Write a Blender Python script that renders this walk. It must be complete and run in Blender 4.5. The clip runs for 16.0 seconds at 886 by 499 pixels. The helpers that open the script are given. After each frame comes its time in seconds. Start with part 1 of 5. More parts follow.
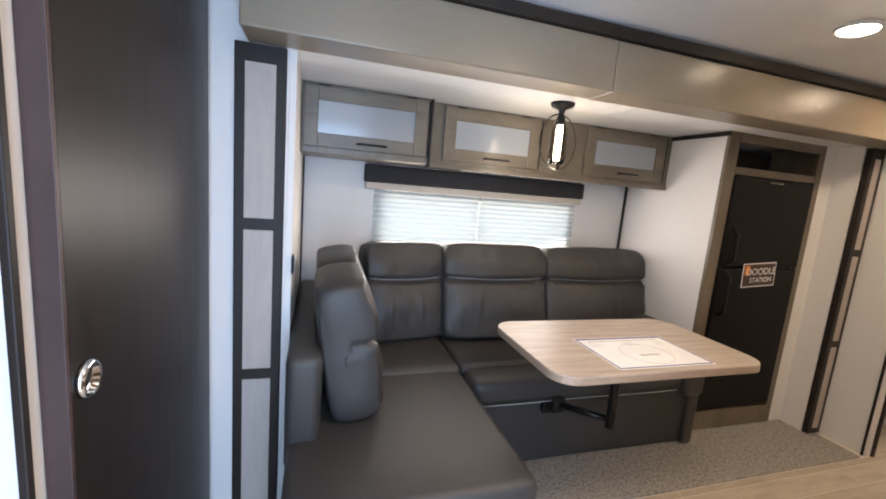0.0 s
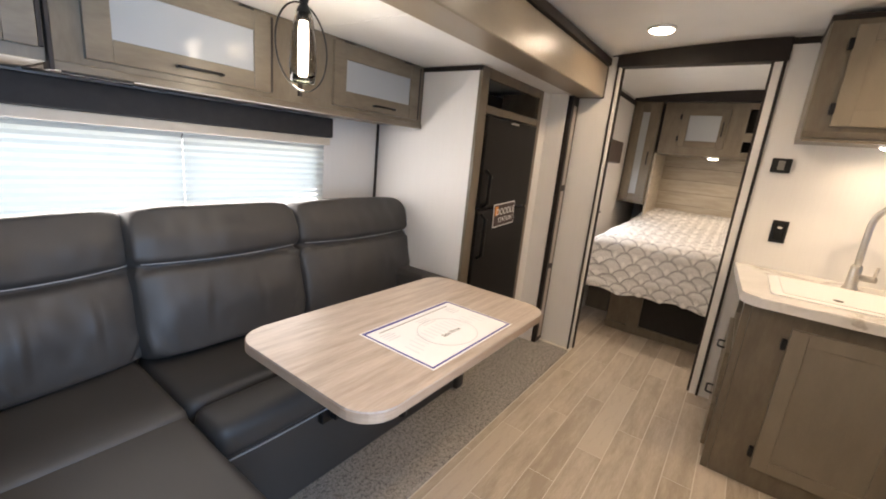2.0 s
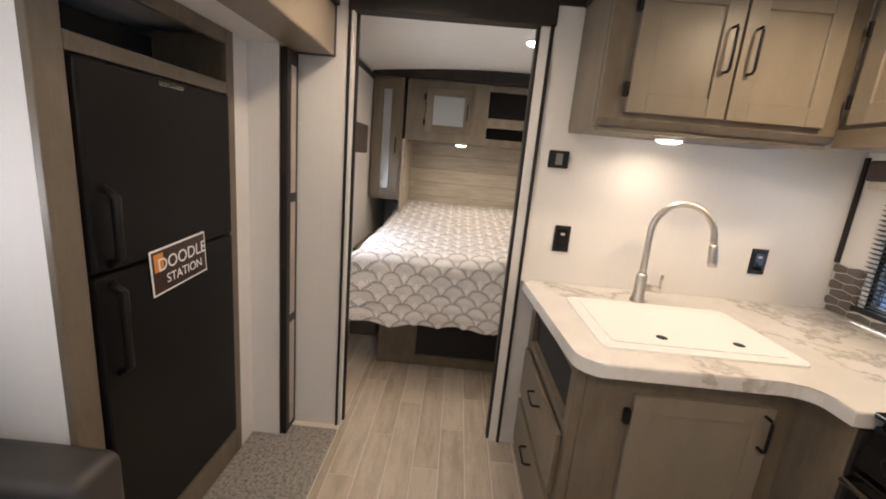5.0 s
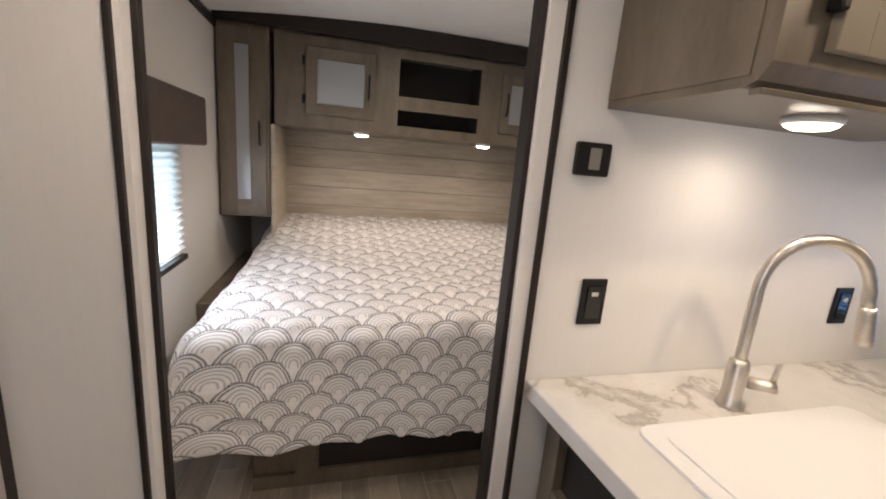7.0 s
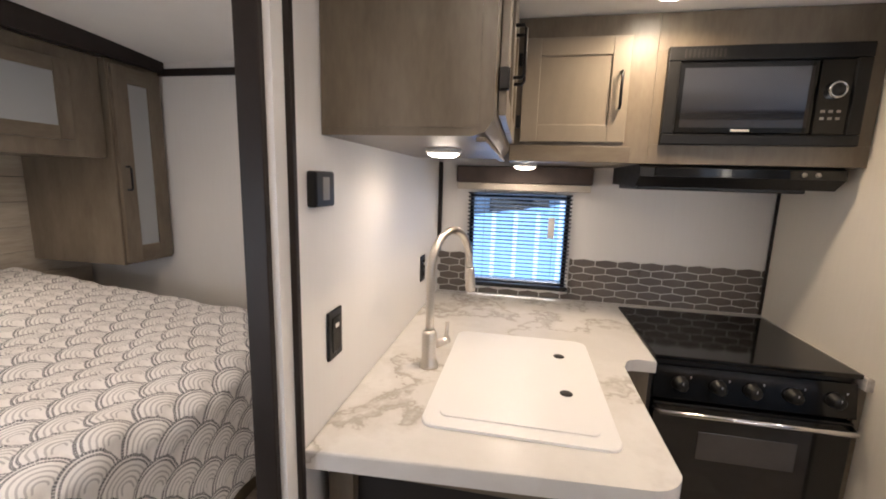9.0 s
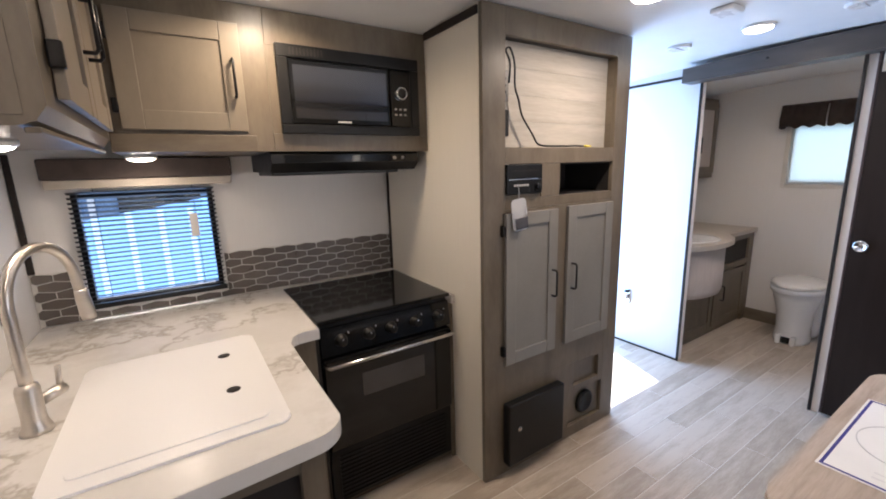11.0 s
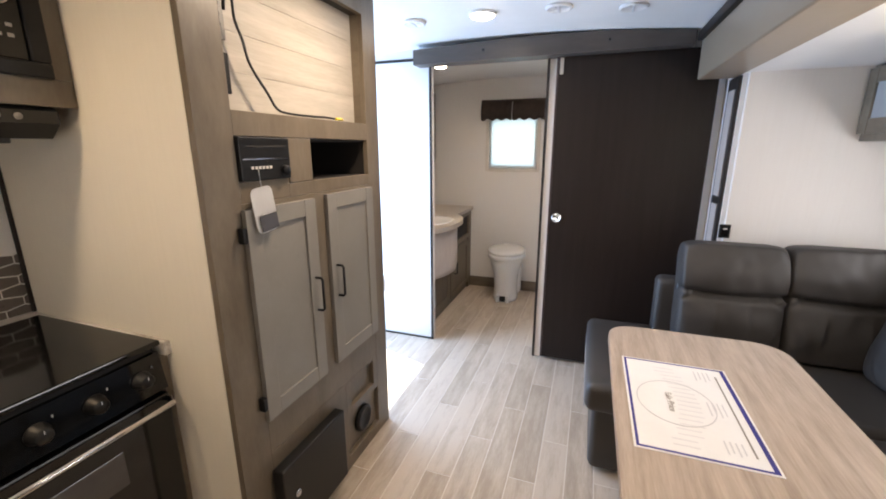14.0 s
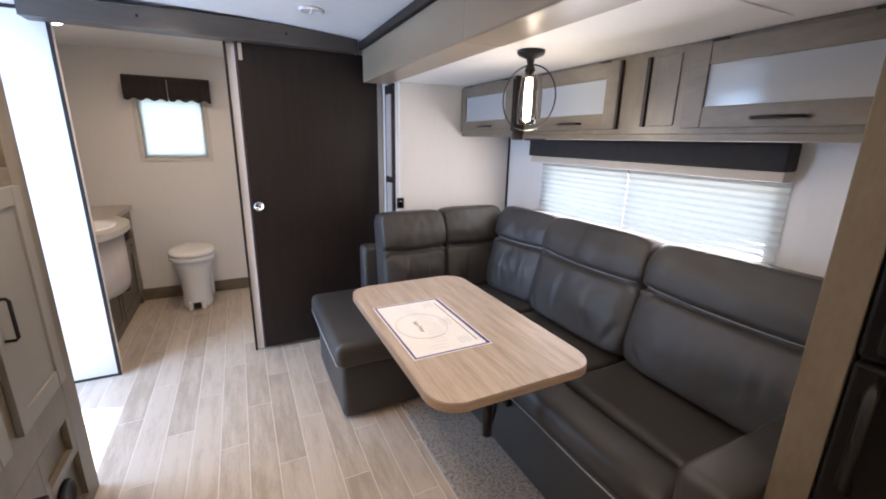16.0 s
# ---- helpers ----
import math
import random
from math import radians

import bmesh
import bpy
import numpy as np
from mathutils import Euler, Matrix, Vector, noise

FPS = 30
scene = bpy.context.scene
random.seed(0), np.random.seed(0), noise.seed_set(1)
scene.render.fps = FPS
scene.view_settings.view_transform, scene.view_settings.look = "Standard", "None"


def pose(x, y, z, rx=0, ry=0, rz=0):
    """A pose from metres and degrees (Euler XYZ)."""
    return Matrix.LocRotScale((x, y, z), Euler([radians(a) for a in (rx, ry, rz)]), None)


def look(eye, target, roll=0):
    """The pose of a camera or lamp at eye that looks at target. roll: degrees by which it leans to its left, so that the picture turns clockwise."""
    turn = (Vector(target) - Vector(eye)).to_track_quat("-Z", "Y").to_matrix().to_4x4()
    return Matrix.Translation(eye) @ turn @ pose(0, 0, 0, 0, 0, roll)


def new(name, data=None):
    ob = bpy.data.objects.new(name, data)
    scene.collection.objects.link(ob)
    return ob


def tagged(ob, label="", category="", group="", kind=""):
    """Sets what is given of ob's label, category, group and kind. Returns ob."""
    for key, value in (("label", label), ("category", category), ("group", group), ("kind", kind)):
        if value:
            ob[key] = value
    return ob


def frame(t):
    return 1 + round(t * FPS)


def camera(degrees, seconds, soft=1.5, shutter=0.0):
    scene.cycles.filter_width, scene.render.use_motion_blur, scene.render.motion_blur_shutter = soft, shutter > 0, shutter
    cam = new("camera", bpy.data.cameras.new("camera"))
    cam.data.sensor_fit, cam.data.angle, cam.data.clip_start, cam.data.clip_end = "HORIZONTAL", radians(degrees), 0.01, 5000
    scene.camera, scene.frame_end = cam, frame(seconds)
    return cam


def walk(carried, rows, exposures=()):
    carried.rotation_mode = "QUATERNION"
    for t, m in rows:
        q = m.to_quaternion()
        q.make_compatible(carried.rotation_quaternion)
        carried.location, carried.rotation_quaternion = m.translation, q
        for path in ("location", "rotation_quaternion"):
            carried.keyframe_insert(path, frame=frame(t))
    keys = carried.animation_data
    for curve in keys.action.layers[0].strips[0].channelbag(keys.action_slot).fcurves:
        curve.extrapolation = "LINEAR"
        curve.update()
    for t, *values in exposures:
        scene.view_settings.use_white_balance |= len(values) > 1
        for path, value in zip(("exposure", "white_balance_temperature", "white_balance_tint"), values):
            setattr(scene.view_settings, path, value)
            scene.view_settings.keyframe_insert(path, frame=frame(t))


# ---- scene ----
cam = camera(94.6, 16.0, soft=1.9)
PATH = [
    (0, (-0.018, 0.343, 1.296), (0.576, 2.229, 0.995), 4.8),
    (0.5, (0.035, 0.447, 1.25), (0.905, 2.212, 0.894), 5.0),
    (1, (0.046, 0.575, 1.272), (1.205, 2.148, 0.847), 5.3),
    (1.5, (0.077, 0.712, 1.266), (1.486, 2.058, 0.816), 5.4),
    (2, (0.206, 0.852, 1.275), (1.79, 1.983, 0.815), 5.6),
    (2.5, (0.347, 0.972, 1.302), (2.06, 1.895, 0.841), 5.7),
    (3, (0.489, 1.08, 1.326), (2.308, 1.78, 0.877), 5.6),
    (3.5, (0.612, 1.163, 1.336), (2.509, 1.615, 0.892), 5.4),
    (4, (0.759, 1.188, 1.33), (2.697, 1.422, 0.898), 5.3),
    (4.2, (0.841, 1.176, 1.334), (2.787, 1.347, 0.905), 5.3),
    (6.3, (1.801, 1.152, 1.34), (3.746, 1.003, 0.898), 4.9),
    (6.5, (1.904, 1.177, 1.332), (3.844, 0.956, 0.897), 4.9),
    (7, (2.141, 1.291, 1.346), (4.026, 0.776, 0.92), 4.8),
    (7.5, (2.349, 1.375, 1.35), (4.068, 0.437, 0.945), 4.3),
    (8, (2.498, 1.408, 1.378), (3.899, 0.028, 1.011), 4.1),
    (8.5, (2.564, 1.477, 1.383), (3.498, -0.259, 1.045), 3.3),
    (9, (2.548, 1.527, 1.398), (2.918, -0.411, 1.066), 1.7),
    (9.5, (2.521, 1.541, 1.421), (2.269, -0.412, 1.068), 0.7),
    (10, (2.508, 1.562, 1.412), (1.872, -0.299, 1.049), -0.4),
    (12.3, (2.408, 1.615, 1.401), (1.0, 0.265, 0.96), -0.7),
    (12.5, (2.4, 1.59, 1.395), (0.942, 0.295, 0.951), -0.4),
    (13, (2.34, 1.525, 1.388), (0.782, 0.359, 0.927), -0.3),
    (13.5, (2.247, 1.374, 1.385), (0.56, 0.409, 0.912), -0.1),
    (14, (2.22, 1.245, 1.374), (0.392, 0.59, 0.894), -0.1),
    (14.5, (2.248, 1.115, 1.365), (0.323, 0.883, 0.874), -0.0),
    (15, (2.316, 1.052, 1.366), (0.392, 1.262, 0.864), 0.4),
    (15.5, (2.343, 1.013, 1.364), (0.499, 1.598, 0.858), 0.7),
    (16, (2.361, 0.973, 1.374), (0.631, 1.831, 0.857), 1.2),
]
walk(cam, [(t, look(eye, target, roll)) for t, eye, target, roll in PATH],
     [(0, 1.85, 7200, 12), (0.5, 2.05, 7500, 11), (1, 2.0, 7400, 11), (2.5, 2.0, 6850, 11), (3.5, 2.0, 6600, 11), (6.5, 1.75, 6350, 11), (7.5, 1.7, 6150, 12), (8.5, 1.7, 6200, 12), (9.5, 1.85, 6100, 12), (10, 1.55, 5950, 14),
      (12.5, 1.8, 6350, 11), (13.5, 1.95, 6650, 11), (14.5, 1.85, 6700, 11), (16, 1.85, 6650, 14)])

# ---- world, sun, lamps ----
world = bpy.data.worlds.new("sky")
scene.world = world
world.use_nodes = True
wn = world.node_tree.nodes
sky = wn.new("ShaderNodeTexSky")
sky.sky_type, sky.sun_disc = "NISHITA", False
sky.sun_elevation, sky.sun_rotation = radians(62), radians(199)
wn["Background"].inputs["Strength"].default_value = 0.15
world.node_tree.links.new(sky.outputs[0], wn["Background"].inputs["Color"])

sun = new("sun", bpy.data.lights.new("sun", "SUN"))
sun.data.energy, sun.data.angle, sun.data.color = 5.0, radians(0.6), (1.0, 0.95, 0.88)
sun.matrix_world = look((-0.33, -0.94, 1.95), (0, 0, 0))


def area(name, m, sx, sy, power, colour, shape="RECTANGLE", spread=180):
    li = bpy.data.lights.new(name, "AREA")
    li.shape, li.size, li.size_y, li.energy, li.color, li.spread = shape, sx, sy, power, colour, radians(spread)
    ob = new(name, li)
    ob.matrix_world = m
    return ob


WARM = (1.0, 0.79, 0.60)
DAY = (0.93, 0.93, 1.0)
# daylight in the openings
area("daylight_entry", look((0.08, -0.56, 1.0), (0.08, 1.0, 0.9)), 0.72, 1.8, 15, (0.38, 0.61, 1.0))
area("daylight_slide_window", look((0.95, 2.735, 0.985), (0.95, 0, 0.985)), 1.31, 0.56, 0.36, (0.86, 0.95, 1.0))
area("daylight_slide_room", look((0.95, 2.674, 1.08), (1.0, 0, 0.9)), 1.24, 0.34, 3.3, (1.0, 0.96, 0.98))
area("daylight_bed_window", look((3.56, 1.895, 1.11), (3.56, 0, 1.11)), 0.5, 0.36, 0.4, (0.78, 0.9, 1.0))
area("daylight_bed_room", look((3.56, 1.83, 1.11), (3.6, 0, 0.8)), 0.5, 0.36, 1.4, DAY)
area("daylight_bath_window", look((-1.722, 0.532, 1.42), (0, 0.532, 1.42)), 0.40, 0.4, 0.36, (0.75, 0.9, 1.0))
area("daylight_kitchen_window", look((2.565, -0.57, 1.12), (2.5, 2.0, 0.7)), 0.47, 0.44, 0.4, (0.24, 0.50, 1.0))


def disc_light(name, x, y, z, power, size=0.10, colour=WARM):
    return area(name, pose(x, y, z), size, size, power, colour, "DISK", 165)


disc_light("light_ceiling", 2.58, 1.36, 1.950, 5.6)
disc_light("light_ceiling", 1.76, 1.40, 1.950, 4.4)
disc_light("light_ceiling", 2.14, 0.15, 1.945, 1.7, colour=(1.0, 0.75, 0.50))
disc_light("light_ceiling", 0.95, 0.70, 1.950, 2.6)
disc_light("light_ceiling", 0.14, 0.70, 1.950, 0.5)
disc_light("light_bath", -0.87, 0.69, 1.950, 1.1, colour=(1.0, 0.74, 0.52))
disc_light("light_bed", 3.6, 0.8, 1.93, 1.5)
disc_light("light_counter", 2.77, 0.40, 1.450, 0.20, 0.08)
disc_light("light_counter", 2.55, -0.27, 1.444, 0.24, 0.08)
disc_light("light_headboard", 4.52, 1.16, 1.424, 0.33, 0.06)
disc_light("light_headboard", 4.52, 0.45, 1.424, 0.33, 0.06)


# ---- materials ----
def nodes_of(name):
    m = bpy.data.materials.new(name)
    m.use_nodes = True
    nt = m.node_tree
    return m, nt, nt.nodes["Principled BSDF"]


def add(nt, kind, **kw):
    n = nt.nodes.new(kind)
    for k, v in kw.items():
        n.inputs[k].default_value = v
    return n


def rgb(c):
    return (c[0], c[1], c[2], 1)


def surface(name, c1, c2, rough=0.5, scale=8.0, stretch=(1, 1, 1), metal=0.0, bump=0.05, fine=120.0, fine_amt=0.25,
            rough_var=0.08, detail=5.0, spec=0.5, per_piece=0.0, coat=0.0):
    """A surface of two tones with variation at two scales and a fine relief."""
    m, nt, b = nodes_of(name)
    L = nt.links.new
    tc = nt.nodes.new("ShaderNodeTexCoord")
    mp = add(nt, "ShaderNodeMapping")
    mp.inputs["Scale"].default_value = stretch
    L(tc.outputs["Object"], mp.inputs["Vector"])
    vec = mp.outputs["Vector"]
    if per_piece:
        oi = nt.nodes.new("ShaderNodeObjectInfo")
        mul = nt.nodes.new("ShaderNodeVectorMath")
        mul.operation = "ADD"
        sc = nt.nodes.new("ShaderNodeMath")
        sc.operation = "MULTIPLY"
        sc.inputs[1].default_value = 37.0
        L(oi.outputs["Random"], sc.inputs[0])
        L(vec, mul.inputs[0])
        L(sc.outputs[0], mul.inputs[1])
        vec = mul.outputs[0]
    n1 = add(nt, "ShaderNodeTexNoise", Scale=scale, Detail=detail, Roughness=0.6)
    n2 = add(nt, "ShaderNodeTexNoise", Scale=fine, Detail=3.0, Roughness=0.6)
    L(vec, n1.inputs["Vector"])
    L(vec, n2.inputs["Vector"])
    mix = nt.nodes.new("ShaderNodeMath")
    mix.operation = "MULTIPLY_ADD"
    mix.inputs[1].default_value = fine_amt
    L(n2.outputs["Fac"], mix.inputs[0])
    L(n1.outputs["Fac"], mix.inputs[2])
    fac = mix.outputs[0]
    if per_piece:
        ma = nt.nodes.new("ShaderNodeMath")
        ma.operation = "MULTIPLY_ADD"
        ma.inputs[1].default_value = per_piece
        L(oi.outputs["Random"], ma.inputs[0])
        L(fac, ma.inputs[2])
        fac = ma.outputs[0]
    mid = 0.5 + 0.5 * fine_amt + 0.5 * per_piece
    ramp = nt.nodes.new("ShaderNodeValToRGB")
    ramp.color_ramp.elements[0].position, ramp.color_ramp.elements[0].color = max(0, mid - 0.22), rgb(c1)
    ramp.color_ramp.elements[1].position, ramp.color_ramp.elements[1].color = min(1, mid + 0.22), rgb(c2)
    L(fac, ramp.inputs["Fac"])
    L(ramp.outputs["Color"], b.inputs["Base Color"])
    rr = nt.nodes.new("ShaderNodeMapRange")
    rr.inputs["To Min"].default_value, rr.inputs["To Max"].default_value = rough - rough_var, rough + rough_var
    L(n1.outputs["Fac"], rr.inputs["Value"])
    L(rr.outputs[0], b.inputs["Roughness"])
    b.inputs["Metallic"].default_value = metal
    b.inputs["Specular IOR Level"].default_value = spec
    b.inputs["Coat Weight"].default_value = coat
    if bump:
        bp = add(nt, "ShaderNodeBump", Strength=bump, Distance=0.004)
        L(mix.outputs[0], bp.inputs["Height"])
        L(bp.outputs["Normal"], b.inputs["Normal"])
    return m


def glow(name, colour, strength):
    m, nt, b = nodes_of(name)
    b.inputs["Base Color"].default_value = rgb(colour)
    b.inputs["Emission Color"].default_value = rgb(colour)
    b.inputs["Emission Strength"].default_value = strength
    return m


WALL = surface("vinyl_wall", (0.735, 0.712, 0.685), (0.755, 0.735, 0.71), 0.55, 6, (14, 14, 0.8), bump=0.012, fine=60)
# wall vinyl in slight cream, warmed further to hold the lamplight on it
WARMLIT_WALL = surface("warm_lit_cream_vinyl", (0.73, 0.685, 0.595), (0.755, 0.71, 0.62), 0.5, 6, (14, 14, 0.8), bump=0.012, fine=60)
CEIL = surface("ceiling_vinyl", (0.77, 0.77, 0.76), (0.82, 0.82, 0.81), 0.5, 5, bump=0.05, fine=200)
CAB = surface("grey_brown_cabinet", (0.112, 0.088, 0.060), (0.182, 0.150, 0.110), 0.38, 3.2, (4, 4, 1.1), bump=0.015, fine=26, fine_amt=0.30)
CABH = surface("grey_brown_cabinet_rail", (0.112, 0.088, 0.060), (0.182, 0.150, 0.110), 0.38, 3.2, (1.1, 1.1, 4), bump=0.015, fine=26, fine_amt=0.30)
FASCIA = surface("taupe_fascia", (0.240, 0.192, 0.138), (0.272, 0.222, 0.163), 0.30, 3, (0.8, 3, 3), bump=0.01, fine=25, fine_amt=0.35)
TAUPE = surface("taupe_painted_door", (0.205, 0.172, 0.130), (0.245, 0.208, 0.160), 0.40, 4, (3, 3, 1), bump=0.015, fine=60)
GREYDOOR = surface("painted_grey_door", (0.20, 0.185, 0.165), (0.24, 0.225, 0.20), 0.42, 5, bump=0.02, fine=90)
DARK = surface("dark_trim", (0.016, 0.012, 0.010), (0.028, 0.021, 0.018), 0.5, 5, (3, 3, 1), bump=0.02, spec=0.3)
ESPRESSO = surface("espresso_door", (0.015, 0.010, 0.008), (0.022, 0.015, 0.0125), 0.40, 4, (8, 8, 0.6), bump=0.012, fine=40, fine_amt=0.3, spec=0.28)
LEATHER = surface("charcoal_vinyl_upholstery", (0.037, 0.034, 0.032), (0.048, 0.0445, 0.0425), 0.50, 4, bump=0.10, spec=0.50, fine=380, fine_amt=0.3)
PIPING = surface("light_piping", (0.30, 0.30, 0.30), (0.36, 0.36, 0.36), 0.5, 30)
TABLE = surface("washed_oak_laminate", (0.34, 0.27, 0.215), (0.53, 0.45, 0.38), 0.38, 5, (0.8, 9, 9), bump=0.03, fine=22, fine_amt=0.45)
TABLE_EDGE = surface("oak_edge_band", (0.30, 0.22, 0.16), (0.42, 0.32, 0.24), 0.4, 6, (2, 2, 20))
PLANK = surface("vinyl_plank", (0.35, 0.288, 0.222), (0.51, 0.442, 0.362), 0.42, 3.2, (1.2, 7, 7), bump=0.05, fine=24, fine_amt=0.35, per_piece=0.35)
GROUT = surface("floor_joint", (0.60, 0.55, 0.48), (0.68, 0.63, 0.56), 0.7, 20)
HEADB = surface("pale_plank_panel", (0.33, 0.285, 0.225), (0.47, 0.42, 0.345), 0.5, 4, (1, 1.0, 9), bump=0.04, fine=20, fine_amt=0.4, per_piece=0.25)
TVPANEL = surface("pale_plank_tv_panel", (0.34, 0.305, 0.25), (0.47, 0.43, 0.365), 0.5, 3, (1.0, 1, 10), bump=0.02, fine=18, fine_amt=0.35, per_piece=0.15)
BLACKP = surface("black_plastic", (0.007, 0.007, 0.007), (0.012, 0.012, 0.012), 0.38, 20, bump=0.02, spec=0.3)
BLACKG = surface("black_gloss", (0.004, 0.004, 0.004), (0.007, 0.007, 0.007), 0.08, 6, bump=0.0, rough_var=0.03)
BLACKM = surface("black_satin_metal", (0.012, 0.012, 0.013), (0.02, 0.02, 0.021), 0.35, 20, metal=0.6, bump=0.0)
FRIDGE = surface("black_fridge_panel", (0.008, 0.007, 0.007), (0.010, 0.009, 0.009), 0.38, 3, bump=0.0, rough_var=0.02, spec=0.14)
NICKEL = surface("brushed_nickel", (0.60, 0.56, 0.51), (0.66, 0.62, 0.57), 0.34, 15, (1, 1, 8), metal=1.0, bump=0.0, rough_var=0.03)
CHROME = surface("chrome", (0.7, 0.7, 0.7), (0.78, 0.78, 0.78), 0.12, 15, metal=1.0, bump=0.0)
WHITEP = surface("white_plastic", (0.81, 0.803, 0.795), (0.81, 0.803, 0.795), 0.28, 6, bump=0.02)
SINKWHITE = surface("white_sink_composite", (0.81, 0.803, 0.795), (0.81, 0.803, 0.795), 0.30, 6, bump=0.0, rough_var=0.0)
PORCELAIN = surface("toilet_white", (0.74, 0.74, 0.73), (0.80, 0.80, 0.79), 0.18, 5, bump=0.0)
FABRIC = surface("charcoal_valance_fabric", (0.018, 0.016, 0.017), (0.032, 0.029, 0.029), 0.8, 30, bump=0.15, fine=300)
BROWNFAB = surface("brown_valance_fabric", (0.055, 0.038, 0.032), (0.085, 0.062, 0.052), 0.75, 20, bump=0.15, fine=250)
BEIGE = surface("beige_trim", (0.50, 0.44, 0.36), (0.56, 0.50, 0.42), 0.55, 12)
CREAM = surface("cream_trim", (0.60, 0.57, 0.52), (0.68, 0.65, 0.60), 0.5, 12)
# near-black tone that carries the shade inside niches, slots, holes and gaps
SHADED_HOLE = surface("shaded_recess", (0.012, 0.010, 0.009), (0.02, 0.017, 0.015), 0.7, 12)
INSERT = surface("taupe_insert", (0.42, 0.36, 0.32), (0.48, 0.42, 0.375), 0.5, 9, (6, 6, 1))
TILE = surface("taupe_hex_tile", (0.105, 0.088, 0.075), (0.145, 0.123, 0.106), 0.3, 10, bump=0.03, per_piece=0.2)
TGROUT = surface("white_grout", (0.66, 0.64, 0.60), (0.74, 0.72, 0.68), 0.8, 30)
PAPER = surface("white_paper", (0.80, 0.80, 0.80), (0.84, 0.84, 0.84), 0.6, 12, bump=0.0)
BLUE = surface("blue_print", (0.03, 0.03, 0.22), (0.04, 0.04, 0.26), 0.6, 12, bump=0.0)
GREYINK = surface("grey_print", (0.58, 0.58, 0.60), (0.66, 0.66, 0.68), 0.6, 12, bump=0.0)
PALEINK = surface("pale_print", (0.68, 0.68, 0.70), (0.73, 0.73, 0.75), 0.6, 12, bump=0.0)
DARKINK = surface("dark_print", (0.05, 0.05, 0.06), (0.07, 0.07, 0.08), 0.6, 12, bump=0.0)
BROWNSIGN = surface("brown_sign", (0.030, 0.012, 0.008), (0.042, 0.018, 0.012), 0.4, 12, bump=0.0)
ORANGE = surface("orange_print", (0.65, 0.22, 0.03), (0.72, 0.28, 0.05), 0.4, 12, bump=0.0)
YELLOW = surface("yellow_cap", (0.7, 0.55, 0.05), (0.75, 0.6, 0.08), 0.4, 12, bump=0.0)
GROUND = surface("gravel_ground", (0.22, 0.21, 0.19), (0.36, 0.345, 0.32), 0.9, 4, bump=0.3, fine=60)
SHELL = surface("trailer_siding", (0.6, 0.6, 0.6), (0.66, 0.66, 0.66), 0.4, 3)
MATTRESS = surface("white_mattress", (0.7, 0.69, 0.67), (0.76, 0.75, 0.73), 0.8, 12)
LAMP_ON = glow("lamp_lens", (1.0, 0.86, 0.68), 9.0)
TUBE_ON = glow("lamp_tube", (1.0, 0.93, 0.84), 5.0)

# carpet: two greys and a pile
CARPET = surface("grey_carpet", (0.12, 0.112, 0.105), (0.38, 0.355, 0.33), 0.95, 75, bump=0.9, fine=300, fine_amt=0.9, spec=0.1)


def frosted():
    m, nt, b = nodes_of("frosted_glass")
    b.inputs["Base Color"].default_value = (0.33, 0.345, 0.355, 1)
    b.inputs["Roughness"].default_value = 0.12
    b.inputs["Specular IOR Level"].default_value = 0.6
    return m


FROST = frosted()


def clear_glass(name, tint):
    m, nt, b = nodes_of(name)
    b.inputs["Base Color"].default_value = rgb(tint)
    b.inputs["Transmission Weight"].default_value = 1.0
    b.inputs["Roughness"].default_value = 0.02
    b.inputs["IOR"].default_value = 1.35
    return m


GLASS = clear_glass("clear_glass", (0.95, 0.97, 0.97))
SMOKE = clear_glass("smoked_glass", (0.62, 0.58, 0.52))


def shade_cloth():
    m, nt, b = nodes_of("pleated_shade_cloth")
    L = nt.links.new
    out = nt.nodes["Material Output"]
    b.inputs["Base Color"].default_value = (0.82, 0.83, 0.82, 1)
    b.inputs["Roughness"].default_value = 0.8
    tr = nt.nodes.new("ShaderNodeBsdfTranslucent")
    tr.inputs["Color"].default_value = (0.82, 0.88, 0.88, 1)
    mx = nt.nodes.new("ShaderNodeMixShader")
    mx.inputs[0].default_value = 0.6
    L(b.outputs[0], mx.inputs[1])
    L(tr.outputs[0], mx.inputs[2])
    L(mx.outputs[0], out.inputs["Surface"])
    return m


SHADE = shade_cloth()


